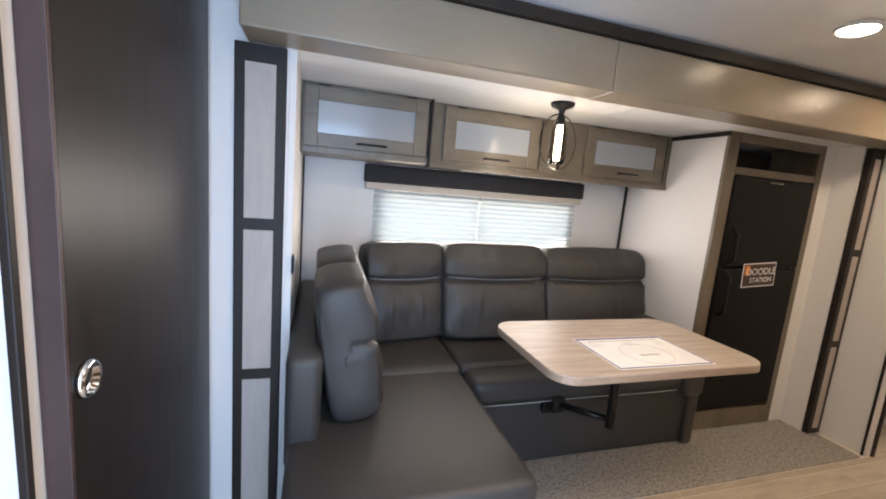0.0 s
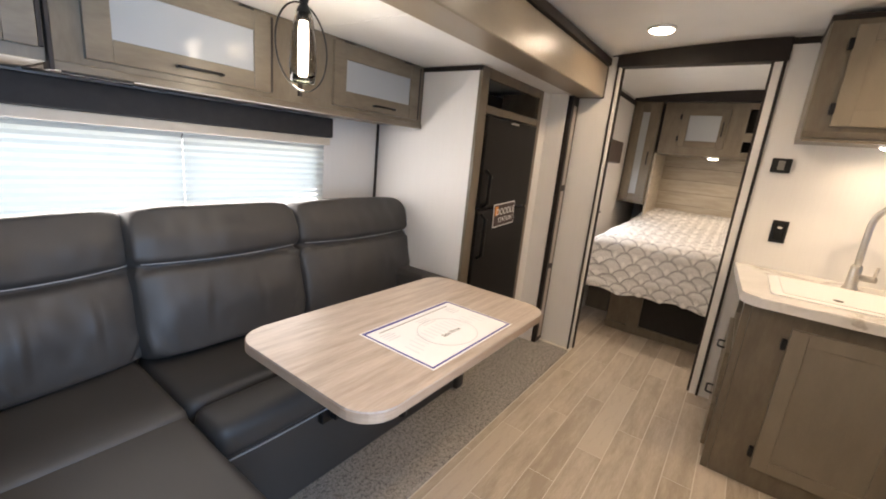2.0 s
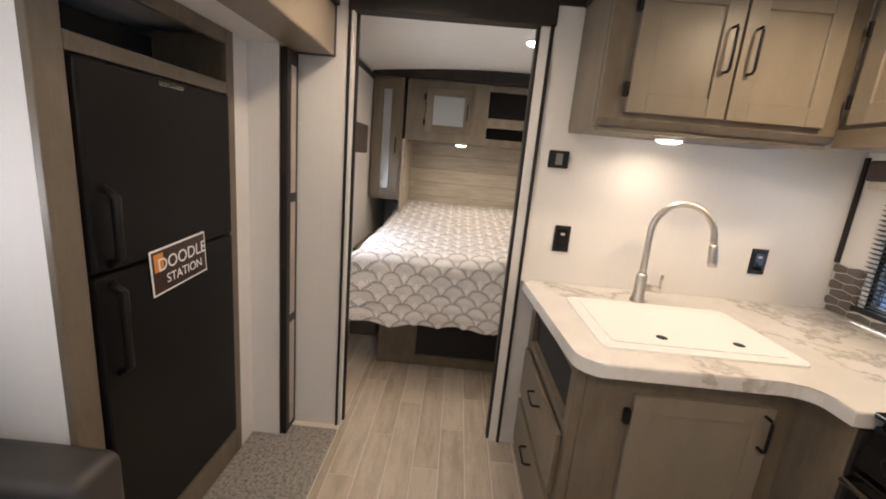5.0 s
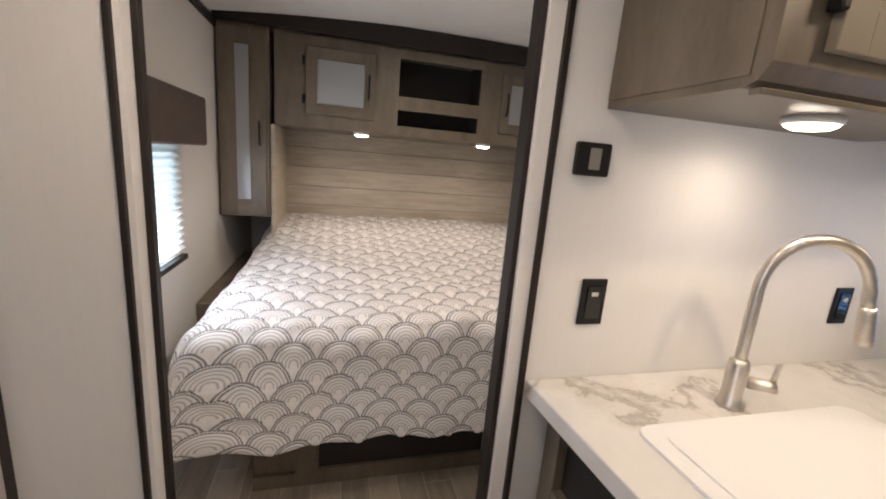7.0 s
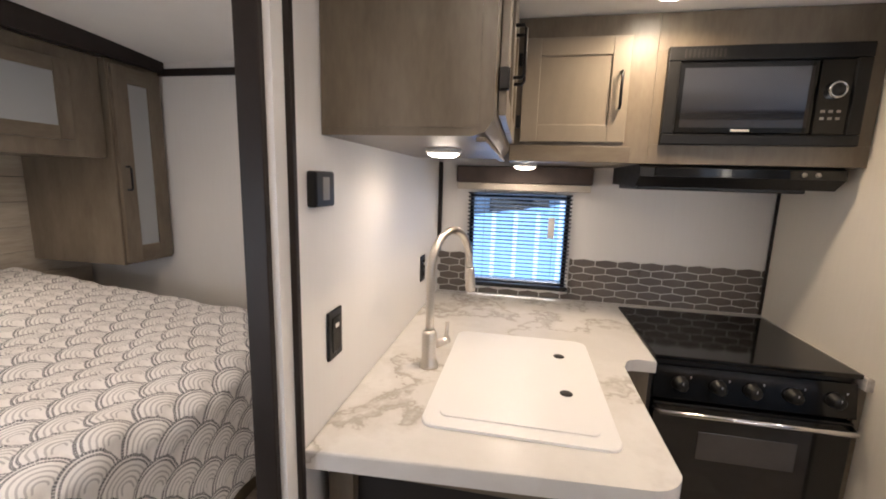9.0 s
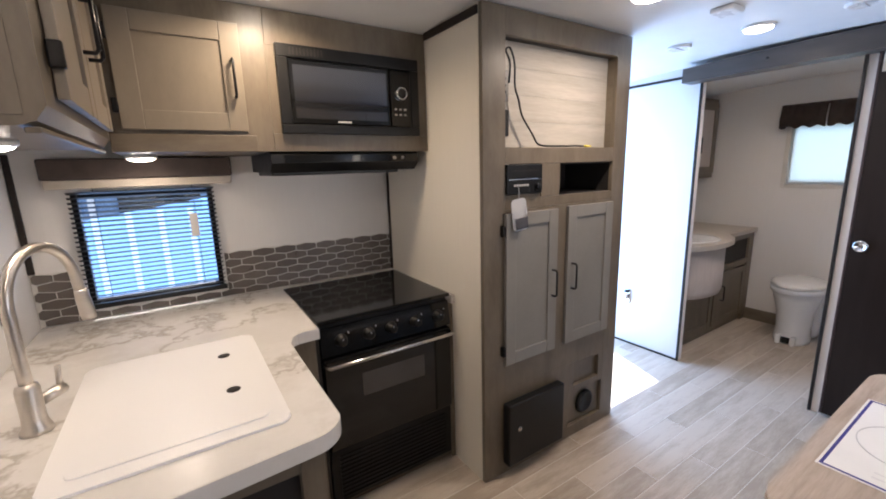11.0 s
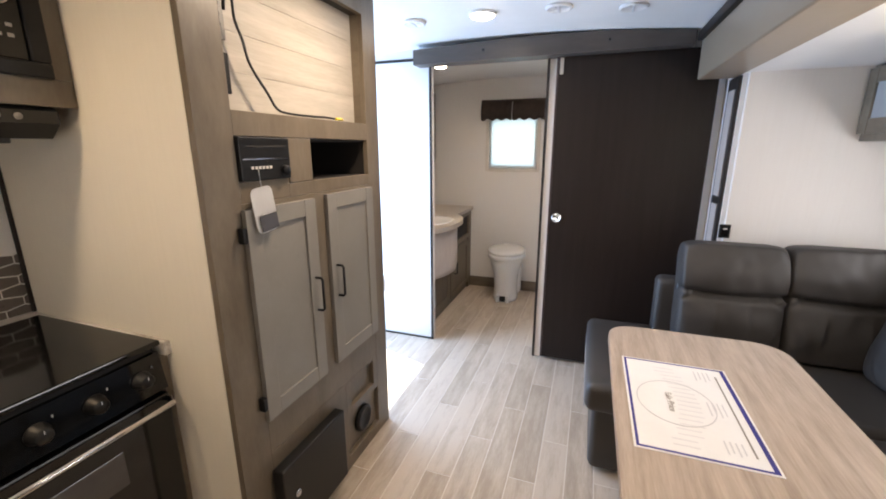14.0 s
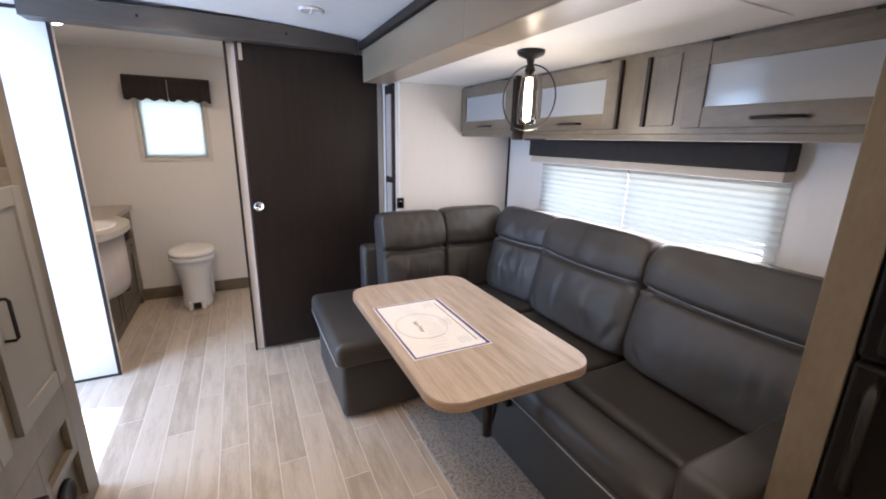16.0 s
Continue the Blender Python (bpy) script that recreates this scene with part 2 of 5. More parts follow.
def marble():
    m, nt, b = nodes_of("marble_laminate")
    L = nt.links.new
    tc = nt.nodes.new("ShaderNodeTexCoord")
    warp = add(nt, "ShaderNodeTexNoise", Scale=2.2, Detail=6.0, Roughness=0.62)
    L(tc.outputs["Object"], warp.inputs["Vector"])
    va = nt.nodes.new("ShaderNodeVectorMath")
    va.operation = "MULTIPLY_ADD"
    va.inputs[1].default_value = (0.9, 0.9, 0.9)
    L(warp.outputs["Color"], va.inputs[0])
    L(tc.outputs["Object"], va.inputs[2])
    vein = add(nt, "ShaderNodeTexNoise", Scale=1.9, Detail=4.0, Roughness=0.5)
    L(va.outputs[0], vein.inputs["Vector"])
    r = nt.nodes.new("ShaderNodeValToRGB")
    e = r.color_ramp.elements
    e[0].position, e[0].color = 0.30, (0.62, 0.60, 0.57, 1)
    e[1].position, e[1].color = 0.72, (0.66, 0.64, 0.61, 1)
    for p, c in ((0.44, (0.67, 0.65, 0.62, 1)), (0.48, (0.43, 0.395, 0.35, 1)), (0.50, (0.64, 0.615, 0.58, 1)), (0.58, (0.72, 0.70, 0.67, 1))):
        k = e.new(p)
        k.color = c
    L(vein.outputs["Fac"], r.inputs["Fac"])
    L(r.outputs["Color"], b.inputs["Base Color"])
    b.inputs["Roughness"].default_value = 0.25
    return m


MARBLE = marble()


def scallop():
    """Rows of fan-shaped scales with dashed grey rings, laid out on the quilt's own UV in metres."""
    m, nt, b = nodes_of("scallop_quilt")
    L = nt.links.new
    R, H = 0.072, 0.054

    def mth(op, a, c=None, d=None):
        n = nt.nodes.new("ShaderNodeMath")
        n.operation = op
        for i, v in enumerate((a, c, d)):
            if v is None:
                continue
            if isinstance(v, (int, float)):
                n.inputs[i].default_value = v
            else:
                L(v, n.inputs[i])
        return n.outputs[0]

    uv = nt.nodes.new("ShaderNodeUVMap")
    sep = nt.nodes.new("ShaderNodeSeparateXYZ")
    L(uv.outputs[0], sep.inputs[0])
    u, v = sep.outputs[0], sep.outputs[1]
    row0 = mth("FLOOR", mth("DIVIDE", v, H))

    def ring(row):
        off = mth("MULTIPLY", mth("MODULO", row, 2.0), R)
        q = mth("DIVIDE", mth("SUBTRACT", u, off), 2 * R)
        du = mth("MULTIPLY", mth("SUBTRACT", q, mth("ROUND", q)), 2 * R)
        dv = mth("SUBTRACT", v, mth("MULTIPLY", row, H))
        d = mth("DIVIDE", mth("SQRT", mth("ADD", mth("MULTIPLY", du, du), mth("MULTIPLY", dv, dv))), R)
        return d, mth("ARCTAN2", du, dv)

    d1, a1 = ring(mth("SUBTRACT", row0, 1.0))
    d0, a0 = ring(row0)
    inside = mth("LESS_THAN", d1, 1.0)

    def pick(x, y):
        return mth("ADD", mth("MULTIPLY", x, inside), mth("MULTIPLY", y, mth("SUBTRACT", 1.0, inside)))

    d, a = pick(d1, d0), pick(a1, a0)

    def band(c, w):
        return mth("LESS_THAN", mth("ABSOLUTE", mth("SUBTRACT", d, c)), w)

    dash = mth("GREATER_THAN", mth("SINE", mth("MULTIPLY", a, 70.0)), -0.85)
    strong = mth("MULTIPLY", mth("ADD", band(0.955, 0.042), band(0.83, 0.034)), dash)
    soft = mth("ADD", mth("ADD", band(0.66, 0.03), band(0.50, 0.028)), mth("ADD", band(0.34, 0.03), band(0.2, 0.03)))
    amt = mth("MINIMUM", mth("ADD", mth("MULTIPLY", strong, 0.95), mth("MULTIPLY", soft, 0.45)), 1.0)
    mix = nt.nodes.new("ShaderNodeMix")
    mix.data_type = "RGBA"
    mix.inputs[6].default_value = (0.76, 0.74, 0.72, 1)
    mix.inputs[7].default_value = (0.12, 0.12, 0.13, 1)
    L(amt, mix.inputs[0])
    L(mix.outputs[2], b.inputs["Base Color"])
    b.inputs["Roughness"].default_value = 0.85
    no = add(nt, "ShaderNodeTexNoise", Scale=220.0, Detail=2.0)
    hh = mth("ADD", mth("MULTIPLY", no.outputs["Fac"], 0.3), mth("SUBTRACT", 1.0, mth("MULTIPLY", d, d)))
    bp = add(nt, "ShaderNodeBump", Strength=0.5, Distance=0.006)
    L(hh, bp.inputs["Height"])
    L(bp.outputs["Normal"], b.inputs["Normal"])
    return m


QUILT = scallop()


# ---- building helpers ----
def put_mesh(name, bm, mat, parent=None, smooth=False, label=""):
    bmesh.ops.recalc_face_normals(bm, faces=bm.faces)
    me = bpy.data.meshes.new(name)
    bm.to_mesh(me)
    bm.free()
    me.materials.append(mat)
    if smooth:
        me.polygons.foreach_set("use_smooth", [True] * len(me.polygons))
    ob = new(name, me)
    if parent:
        join(ob, parent)
    return tagged(ob, label) if label else ob


def join(ob, parent):
    top, m = parent, Matrix.Identity(4)
    chain = []
    while top:
        chain.append(top)
        top = top.parent
    for p in reversed(chain):
        m = m @ p.matrix_parent_inverse @ p.matrix_basis
    ob.parent, ob.matrix_parent_inverse = parent, m.inverted()


def thing(name, at, label, category, group="", kind=""):
    e = new(name)
    e.empty_display_size = 0.05
    e.matrix_basis = pose(*at)
    return tagged(e, label, category, group, kind)


def bm_box(bm, x0, x1, y0, y1, z0, z1, bevel=0.003, seg=2):
    vs = [bm.verts.new((x, y, z)) for x in (x0, x1) for y in (y0, y1) for z in (z0, z1)]
    fs = [bm.faces.new([vs[i] for i in q]) for q in ((0, 1, 3, 2), (4, 6, 7, 5), (0, 4, 5, 1), (2, 3, 7, 6), (0, 2, 6, 4), (1, 5, 7, 3))]
    if bevel:
        es = list({e for f in fs for e in f.edges})
        bmesh.ops.bevel(bm, geom=es, offset=bevel, segments=seg, affect="EDGES", profile=0.5)


def box(name, x0, x1, y0, y1, z0, z1, mat, parent=None, bevel=0.003, seg=2, label=""):
    bm = bmesh.new()
    bm_box(bm, min(x0, x1), max(x0, x1), min(y0, y1), max(y0, y1), min(z0, z1), max(z0, z1), bevel, seg)
    return put_mesh(name, bm, mat, parent, label=label)


def facing(axis, sign, plane):
    """Box builder on an upright plane: u along it, v up, w out of it."""
    def make(name, u0, u1, v0, v1, w0, w1, mat, parent=None, bevel=0.002, label=""):
        a, b = plane + sign * w0, plane + sign * w1
        if axis == "y":
            return box(name, u0, u1, a, b, v0, v1, mat, parent, bevel, label=label)
        return box(name, a, b, u0, u1, v0, v1, mat, parent, bevel, label=label)
    make.axis, make.sign, make.plane = axis, sign, plane
    return make


def at_face(f, u, v, w):
    return (u, f.plane + f.sign * w, v) if f.axis == "y" else (f.plane + f.sign * w, u, v)


def tube(name, pts, r, mat, parent=None, seg=10, label="", closed=False):
    """A round bar along a line of points."""
    bm = bmesh.new()
    pts = [Vector(p) for p in pts]
    rings, n = [], len(pts)
    up = Vector((0.31, 0.17, 0.93))
    for i, p in enumerate(pts):
        a = pts[(i - 1) % n] if closed or i else p
        c = pts[(i + 1) % n] if closed or i < n - 1 else p
        d = (c - a).normalized()
        s = d.cross(up).normalized()
        q = s.cross(d)
        rr = r[i] if isinstance(r, (list, tuple)) else r
        rings.append([bm.verts.new(p + rr * (math.cos(k * math.tau / seg) * s + math.sin(k * math.tau / seg) * q)) for k in range(seg)])
    for i in range(n if closed else n - 1):
        A, B = rings[i], rings[(i + 1) % n]
        for k in range(seg):
            bm.faces.new((A[k], A[(k + 1) % seg], B[(k + 1) % seg], B[k]))
    if not closed:
        bm.faces.new(rings[0])
        bm.faces.new(rings[-1])
    return put_mesh(name, bm, mat, parent, True, label)


def lathe(name, at, prof, mat, parent=None, seg=28, axis="z", label="", sx=1.0, sy=1.0):
    """A turned shape: prof is a list of (radius, height)."""
    bm = bmesh.new()
    rings = []
    for r, h in prof:
        ring = []
        for k in range(seg):
            c, s = math.cos(k * math.tau / seg) * r * sx, math.sin(k * math.tau / seg) * r * sy
            v = {"z": (c, s, h), "x": (h, c, s), "y": (c, h, s)}[axis]
            ring.append(bm.verts.new(Vector(at) + Vector(v)))
        rings.append(ring)
    for A, B in zip(rings, rings[1:]):
        for k in range(seg):
            bm.faces.new((A[k], A[(k + 1) % seg], B[(k + 1) % seg], B[k]))
    for R in (rings[0], rings[-1]):
        bm.faces.new(R)
    return put_mesh(name, bm, mat, parent, True, label)


def prism(name, poly, z0, z1, mat, parent=None, bevel=0.004, label=""):
    """An outline in plan, given height."""
    bm = bmesh.new()
    lo = [bm.verts.new((x, y, z0)) for x, y in poly]
    hi = [bm.verts.new((x, y, z1)) for x, y in poly]
    n = len(poly)
    bm.faces.new(lo)
    top = bm.faces.new(hi)
    for i in range(n):
        bm.faces.new((lo[i], lo[(i + 1) % n], hi[(i + 1) % n], hi[i]))
    if bevel:
        bmesh.ops.bevel(bm, geom=list(top.edges), offset=bevel, segments=2, affect="EDGES", profile=0.5)
    return put_mesh(name, bm, mat, parent, label=label)


def rounded(x0, x1, y0, y1, r, n=8):
    """A rectangle with round corners, as an outline."""
    out = []
    for cx, cy, a in ((x1 - r, y1 - r, 0), (x0 + r, y1 - r, 90), (x0 + r, y0 + r, 180), (x1 - r, y0 + r, 270)):
        out += [(cx + r * math.cos(radians(a + 90 * k / n)), cy + r * math.sin(radians(a + 90 * k / n))) for k in range(n + 1)]
    return out


def words(name, text, size, m, mat, parent, label=""):
    cu = bpy.data.curves.new(name, "FONT")
    cu.body, cu.size, cu.align_x, cu.align_y, cu.extrude = text, size, "CENTER", "CENTER", 0.0003
    tmp = new("tmp", cu)
    me = bpy.data.meshes.new_from_object(tmp.evaluated_get(bpy.context.evaluated_depsgraph_get()))
    bpy.data.objects.remove(tmp)
    me.transform(m)
    me.materials.clear()
    me.materials.append(mat)
    ob = new(name, me)
    join(ob, parent)
    return tagged(ob, label) if label else ob


def bar_handle(f, u, v, length, upright, parent, mat=BLACKM):
    """A square-cornered pull with two feet."""
    h = length / 2
    ends = [(u, v - h), (u, v + h)] if upright else [(u - h, v), (u + h, v)]
    (ua, va), (ub, vb) = ends
    pts = [at_face(f, ua, va, 0.0), at_face(f, ua, va, 0.022), at_face(f, ua + (ub - ua) * .06, va + (vb - va) * .06, 0.028),
           at_face(f, ub - (ub - ua) * .06, vb - (vb - va) * .06, 0.028), at_face(f, ub, vb, 0.022), at_face(f, ub, vb, 0.0)]
    return tube("handle", pts, 0.0048, mat, parent, 8, "black metal pull handle")


def shaker(f, u0, u1, v0, v1, parent, handle=None, hinge=None, mat=CAB, rail=CABH, panel=None, w=0.045, glass=False, name="door", t=0.018):
    """A framed cabinet door with a recessed panel; handle = (u, v, length, upright)."""
    u0, u1 = min(u0, u1), max(u0, u1)
    d = f(name, u0 + w - .004, u1 - w + .004, v0 + w - .004, v1 - w + .004, 0.004, 0.010, panel or mat, parent, 0.0, "frosted glass pane" if glass else "")
    for a, b in ((u0, u0 + w), (u1 - w, u1)):
        f("stile", a, b, v0, v1, 0.001, t, mat, d)
    for a, b in ((v0, v0 + w), (v1 - w, v1)):
        f("rail", u0 + w, u1 - w, a, b, 0.001, t - .001, rail, d)
    if handle:
        u, v, ln, upright = handle
        g = facing(f.axis, f.sign, f.plane + f.sign * t)
        bar_handle(g, u, v, ln, upright, d)
    if hinge is not None:
        for v in (v0 + 0.07, v1 - 0.07):
            f("hinge", hinge - .008, hinge + .008, v - .022, v + .022, 0.001, t + .005, BLACKM, d, 0.003)
    return d


def wall_with_hole(name, f, u0, u1, v0, v1, thick, hole, mat):
    """One wall as a ring of four blocks round an opening."""
    a, b, c, d = hole
    bm = bmesh.new()
    for s in ((u0, a, v0, v1), (b, u1, v0, v1), (a, b, v0, c), (a, b, d, v1)):
        if s[1] - s[0] < 1e-4 or s[3] - s[2] < 1e-4:
            continue
        p, q = at_face(f, s[0], s[2], 0), at_face(f, s[1], s[3], -thick)
        bm_box(bm, min(p[0], q[0]), max(p[0], q[0]), min(p[1], q[1]), max(p[1], q[1]), p[2], q[2], 0)
    return tagged(put_mesh(name, bm, mat), kind="structure")


def cushion(name, m, half, mat, parent=None, puff=0.32, crease=None, wrinkle=0.006, seed=0, cuts=16, label="", dip=0.24):
    """A stuffed cushion: half sizes (u, v, w), puffed along w, with a crease line across at v = crease and drawn folds."""
    rnd = random.Random(100 + seed)
    folds = []
    c0 = -0.2 if crease is None else crease
    for sx in (-1, 1):
        # folds running inwards from the ends of the crease
        for k in range(2):
            folds.append((sx * rnd.uniform(0.82, 0.95), c0 + rnd.uniform(-0.16, -0.05), rnd.uniform(-0.7, -0.1) * sx, rnd.uniform(0.12, 0.22), rnd.uniform(0.5, 1.0)))
        # a dart up from the lower edge, and a pull at the lower corner
        folds.append((sx * rnd.uniform(0.30, 0.42), -0.42, 1.57 + sx * 0.06, 0.30, 0.45))
        folds.append((sx * rnd.uniform(0.72, 0.85), rnd.uniform(-0.85, -0.65), sx * rnd.uniform(0.9, 1.3), rnd.uniform(0.18, 0.3), rnd.uniform(0.5, 0.9)))
    bm = bmesh.new()
    bmesh.ops.create_cube(bm, size=2)
    bmesh.ops.subdivide_edges(bm, edges=bm.edges[:], cuts=cuts, use_grid_fill=True)
    hu, hv, hw = half
    for v in bm.verts:
        a, b, c = v.co
        k = 1 - puff * (abs(a) ** 5) - puff * (abs(b) ** 5)
        r = 1 - 0.05 * (abs(c) ** 3)
        # round the outline's corners
        cr = 1 - 0.06 * (abs(a) * abs(b)) ** 6
        sag = 0.0
        if crease is not None and c > 0:
            line = crease - 0.05 * (1 - a * a)
            q = (b - line) / 0.055
            # the roll above hangs over the crease; the pad below swells away from it
            k *= 1 - dip * math.exp(-q * q)
            k += 0.15 * math.exp(-((b - line - 0.34) / 0.26) ** 2) + 0.19 * math.exp(-((b - line + 0.52) / 0.36) ** 2) * (1 - a ** 4)
            sag = -0.035 * math.exp(-((b - line - 0.14) / 0.12) ** 2)
            # the side outline nips in at the crease
            cr *= 1 - 0.035 * math.exp(-((b - line) / 0.07) ** 2) * abs(a) ** 6
        p = Vector((a * hu * r * cr, (b * r * cr + sag) * hv, c * hw * max(k, 0.35)))
        nz = 0.8 * noise.noise(Vector((p.x * 7 + seed * 7.1, p.y * 7, p.z * 5 + seed))) + 0.35 * noise.noise(Vector((p.x * 22, p.y * 17 + seed * 3.3, p.z * 12)))
        if c > -0.2:
            for fa_, fb_, ang, ln, am in folds:
                dx, dy = a - fa_, b - fb_
                along = dx * math.cos(ang) + dy * math.sin(ang)
                off = -dx * math.sin(ang) + dy * math.cos(ang)
                nz += am * math.exp(-(along / ln) ** 2) * (1.0 * math.exp(-((off - 0.045) / 0.05) ** 2) - 1.3 * math.exp(-(off / 0.035) ** 2))
        p += Vector((0.25, 0.25, 1.0)) * (nz * wrinkle) * (1 if c > -0.9 else 0.3)
        v.co = m @ p
    return put_mesh(name, bm, mat, parent, True, label)

# ---- plan ----
X_BATH, X_BED, Y_K, Y_S = -0.382, 2.965, -0.50, 1.85      # bath wall, bedroom wall, kitchen wall, slide-out line
SX0, SX1, SY, SZ = -0.10, 2.84, 2.70, 1.705              # slide-out: side walls, window wall, ceiling


def arch(y):
    return 1.995 - 0.055 * ((y - 0.61) / 1.11) ** 2


def setting(ob, label="", category=""):
    return tagged(ob, label, category, kind="structure")


# ground outside and the floor base
bm = bmesh.new()
bmesh.ops.create_grid(bm, x_segments=2, y_segments=2, size=400)
g = put_mesh("ground", bm, GROUND)
g.location.z = -0.75
setting(g, "gravel lot outside the trailer", "ground")
floor = setting(box("floor", -1.9, 5.5, -0.62, 1.98, -0.10, -0.0009, GROUT, bevel=0), "pale wood-look plank floor of the trailer", "floor")
slide_floor = setting(box("floor_slide", SX0 - .05, SX1 + .08, 1.627, 2.76, -0.0039, 0.012, CARPET, bevel=0.008), "speckled grey carpet on the slide-out floor", "carpet")

# arched ceiling over the main body
bm = bmesh.new()
ys = [-0.62 + 2.6 * k / 24 for k in range(25)]
rows = []
for x in (-1.9, 5.5):
    rows.append(([bm.verts.new((x, y, arch(y))) for y in ys], [bm.verts.new((x, y, 2.14)) for y in ys]))
(a0, b0), (a1, b1) = rows
for k in range(24):
    bm.faces.new((a0[k], a0[k + 1], a1[k + 1], a1[k]))
    bm.faces.new((b0[k], b0[k + 1], b1[k + 1], b1[k]))
    for a, b in ((a0, b0), (a1, b1)):
        bm.faces.new((a[k], a[k + 1], b[k + 1], b[k]))
for k in (0, 24):
    bm.faces.new((a0[k], a1[k], b1[k], b0[k]))
setting(put_mesh("ceiling", bm, CEIL), "smooth white arched ceiling panel", "ceiling")
setting(box("ceiling_slide", SX0 - .05, SX1 + .06, 1.8615, 2.76, SZ, 1.78, CEIL), "flat white ceiling of the slide-out", "ceiling")

# outer walls
fk = facing("y", 1, Y_K)
setting(wall_with_hole("wall_kitchen", fk, 0.52, 2.968, 0, 2.05, 0.06, (2.325, 2.805, 0.895, 1.34), WALL), "off-white vinyl kitchen wall", "wall")
setting(wall_with_hole("wall_entry", fk, X_BATH - .02, 0.52, 0, 2.05, 0.06, (-0.31, 0.46, 0.0, 1.86), WALL), "off-white wall round the entry doorway", "wall")
setting(box("wall_bath_side", -1.75, X_BATH - .02, Y_K - .06, Y_K, 0, 2.05, WALL, bevel=0), "off-white bathroom side wall", "wall")
setting(box("wall_bath_far", -1.75, -0.433, 1.68, 1.74, 0, 2.05, WALL, bevel=0), "off-white bathroom side wall", "wall")
fb = facing("x", 1, -1.69)
setting(wall_with_hole("wall_bath_back", fb, -0.56, 1.74, 0, 2.05, 0.06, (0.31, 0.755, 1.19, 1.66), WALL), "beige bathroom wall with a small window", "wall")
fs = facing("y", -1, SY)
setting(wall_with_hole("wall_slide", fs, SX0 - .05, SX1 + .05, 0, 1.78, 0.06, (0.31, 1.59, 0.72, 1.25), WALL), "white vinyl slide-out wall with a long window", "wall")
setting(box("wall_slide_end", SX0 - .04, SX0, 1.881, SY, 0, SZ, WALL, bevel=0), "off-white slide-out end wall", "wall")
setting(box("wall_slide_end_fridge", SX1, SX1 + .04, 1.881, SY, 0, SZ, WALL, bevel=0), "off-white slide-out end wall beside the refrigerator", "wall")
# returns beside the slide-out opening, and the wall above it
setting(box("wall_return_bath", X_BATH - .05, SX0 - .02, 1.8615, 1.91, 0, 1.97, WALL, bevel=0), "white wall strip beside the slide-out", "wall")
setting(box("wall_return_bed", SX1 + .02, X_BED + .05, 1.8615, 1.91, 0, 1.97, WALL, bevel=0), "white wall strip beside the slide-out", "wall")
setting(box("wall_above_slide", X_BATH - .06, X_BED + .05, 1.862, 1.92, SZ + .0755, 2.05, WALL, bevel=0), "wall above the slide-out opening", "wall")
# bedroom shell
fbl = facing("y", -1, 1.86)
setting(wall_with_hole("wall_bed_side", fbl, 3.02, 5.30, 0, 2.05, 0.06, (3.28, 3.84, 0.915, 1.32), WALL), "grey-white bedroom wall with a small window", "wall")
setting(box("wall_bed_far", 3.02, 5.30, -0.44, -0.38, 0, 2.05, WALL, bevel=0), "grey-white bedroom wall", "wall")
setting(box("wall_bed_head", 5.24, 5.30, -0.38, 1.86, 0, 2.05, WALL, bevel=0), "wall behind the headboard", "wall")
# partitions
fp = facing("x", -1, X_BED)
setting(wall_with_hole("wall_bedroom", fp, Y_K, 1.86, 0, 2.05, 0.052, (0.885, 1.63, 0.0, 1.90), WALL), "off-white partition with the bedroom doorway", "wall")
ft = facing("x", 1, X_BATH)
setting(wall_with_hole("wall_bathroom", ft, Y_K, 1.86, 0, 2.05, 0.05, (0.232, 0.965, 0.0, 1.89), WALL), "bright white partition with the bathroom doorway", "wall")
setting(box("wall_stove_side", 1.4475, 1.4646, Y_K, 0.3245, 0, 1.985, WARMLIT_WALL, bevel=0), "cream wall panel between stove and pantry, tinted for warm lamplight", "wall")

# dark trims
TR = thing("trim_doorways", (X_BED, 0.85, 0), "thin dark trim strips at corners and doorways", "trim", kind="structure")


def strip(x0, x1, y0, y1, z0, z1, mat=DARK, name="strip", b=0.002):
    return box(name, x0, x1, y0, y1, z0, z1, mat, TR, b)


strip(X_BED - .010, X_BED + .004, 1.640, 1.651, 0, 1.90)
strip(X_BED - .012, X_BED + .004, 0.836, 0.850, 0, 1.94)
strip(X_BED + .014, X_BED + .060, 0.872, 0.898, 0, 1.90)
strip(X_BED + .038, X_BED + .060, 1.619, 1.632, 0, 1.90)
box("header", X_BED - .016, X_BED + .055, 0.83, 1.652, 1.878, 1.99, DARK, TR, 0.004, label="dark header board over the bedroom doorway")
strip(X_BED - .012, X_BED - .001, 1.652, 1.69, 1.94, 1.962)
strip(X_BED - .012, X_BED - .001, 0.72, 0.83, 1.955, 1.985)
strip(X_BATH + .0005, X_BATH + .010, 0.222, 0.238, 0, 1.89)
strip(X_BATH + .0005, X_BATH + .012, 0.958, 0.972, 0, 1.89)
strip(X_BATH + .0005, X_BATH + .008, Y_K, 0.222, 0.0, 0.014)
strip(X_BATH + .0005, X_BATH + .008, Y_K, 0.16, 1.915, 1.932)
strip(SX0 + .0005, SX0 + .010, SY - .012, SY - .0005, 0.0, SZ)
strip(2.005 - .012, 2.005 - .001, SY - .014, SY - .0005, 0.0, 1.40)
strip(2.005 - .012, 2.005 - .001, 2.0, 2.40, 1.68, 1.703)
strip(1.4648, 1.476, Y_K + .0065, Y_K + .016, 0.842, 1.477)
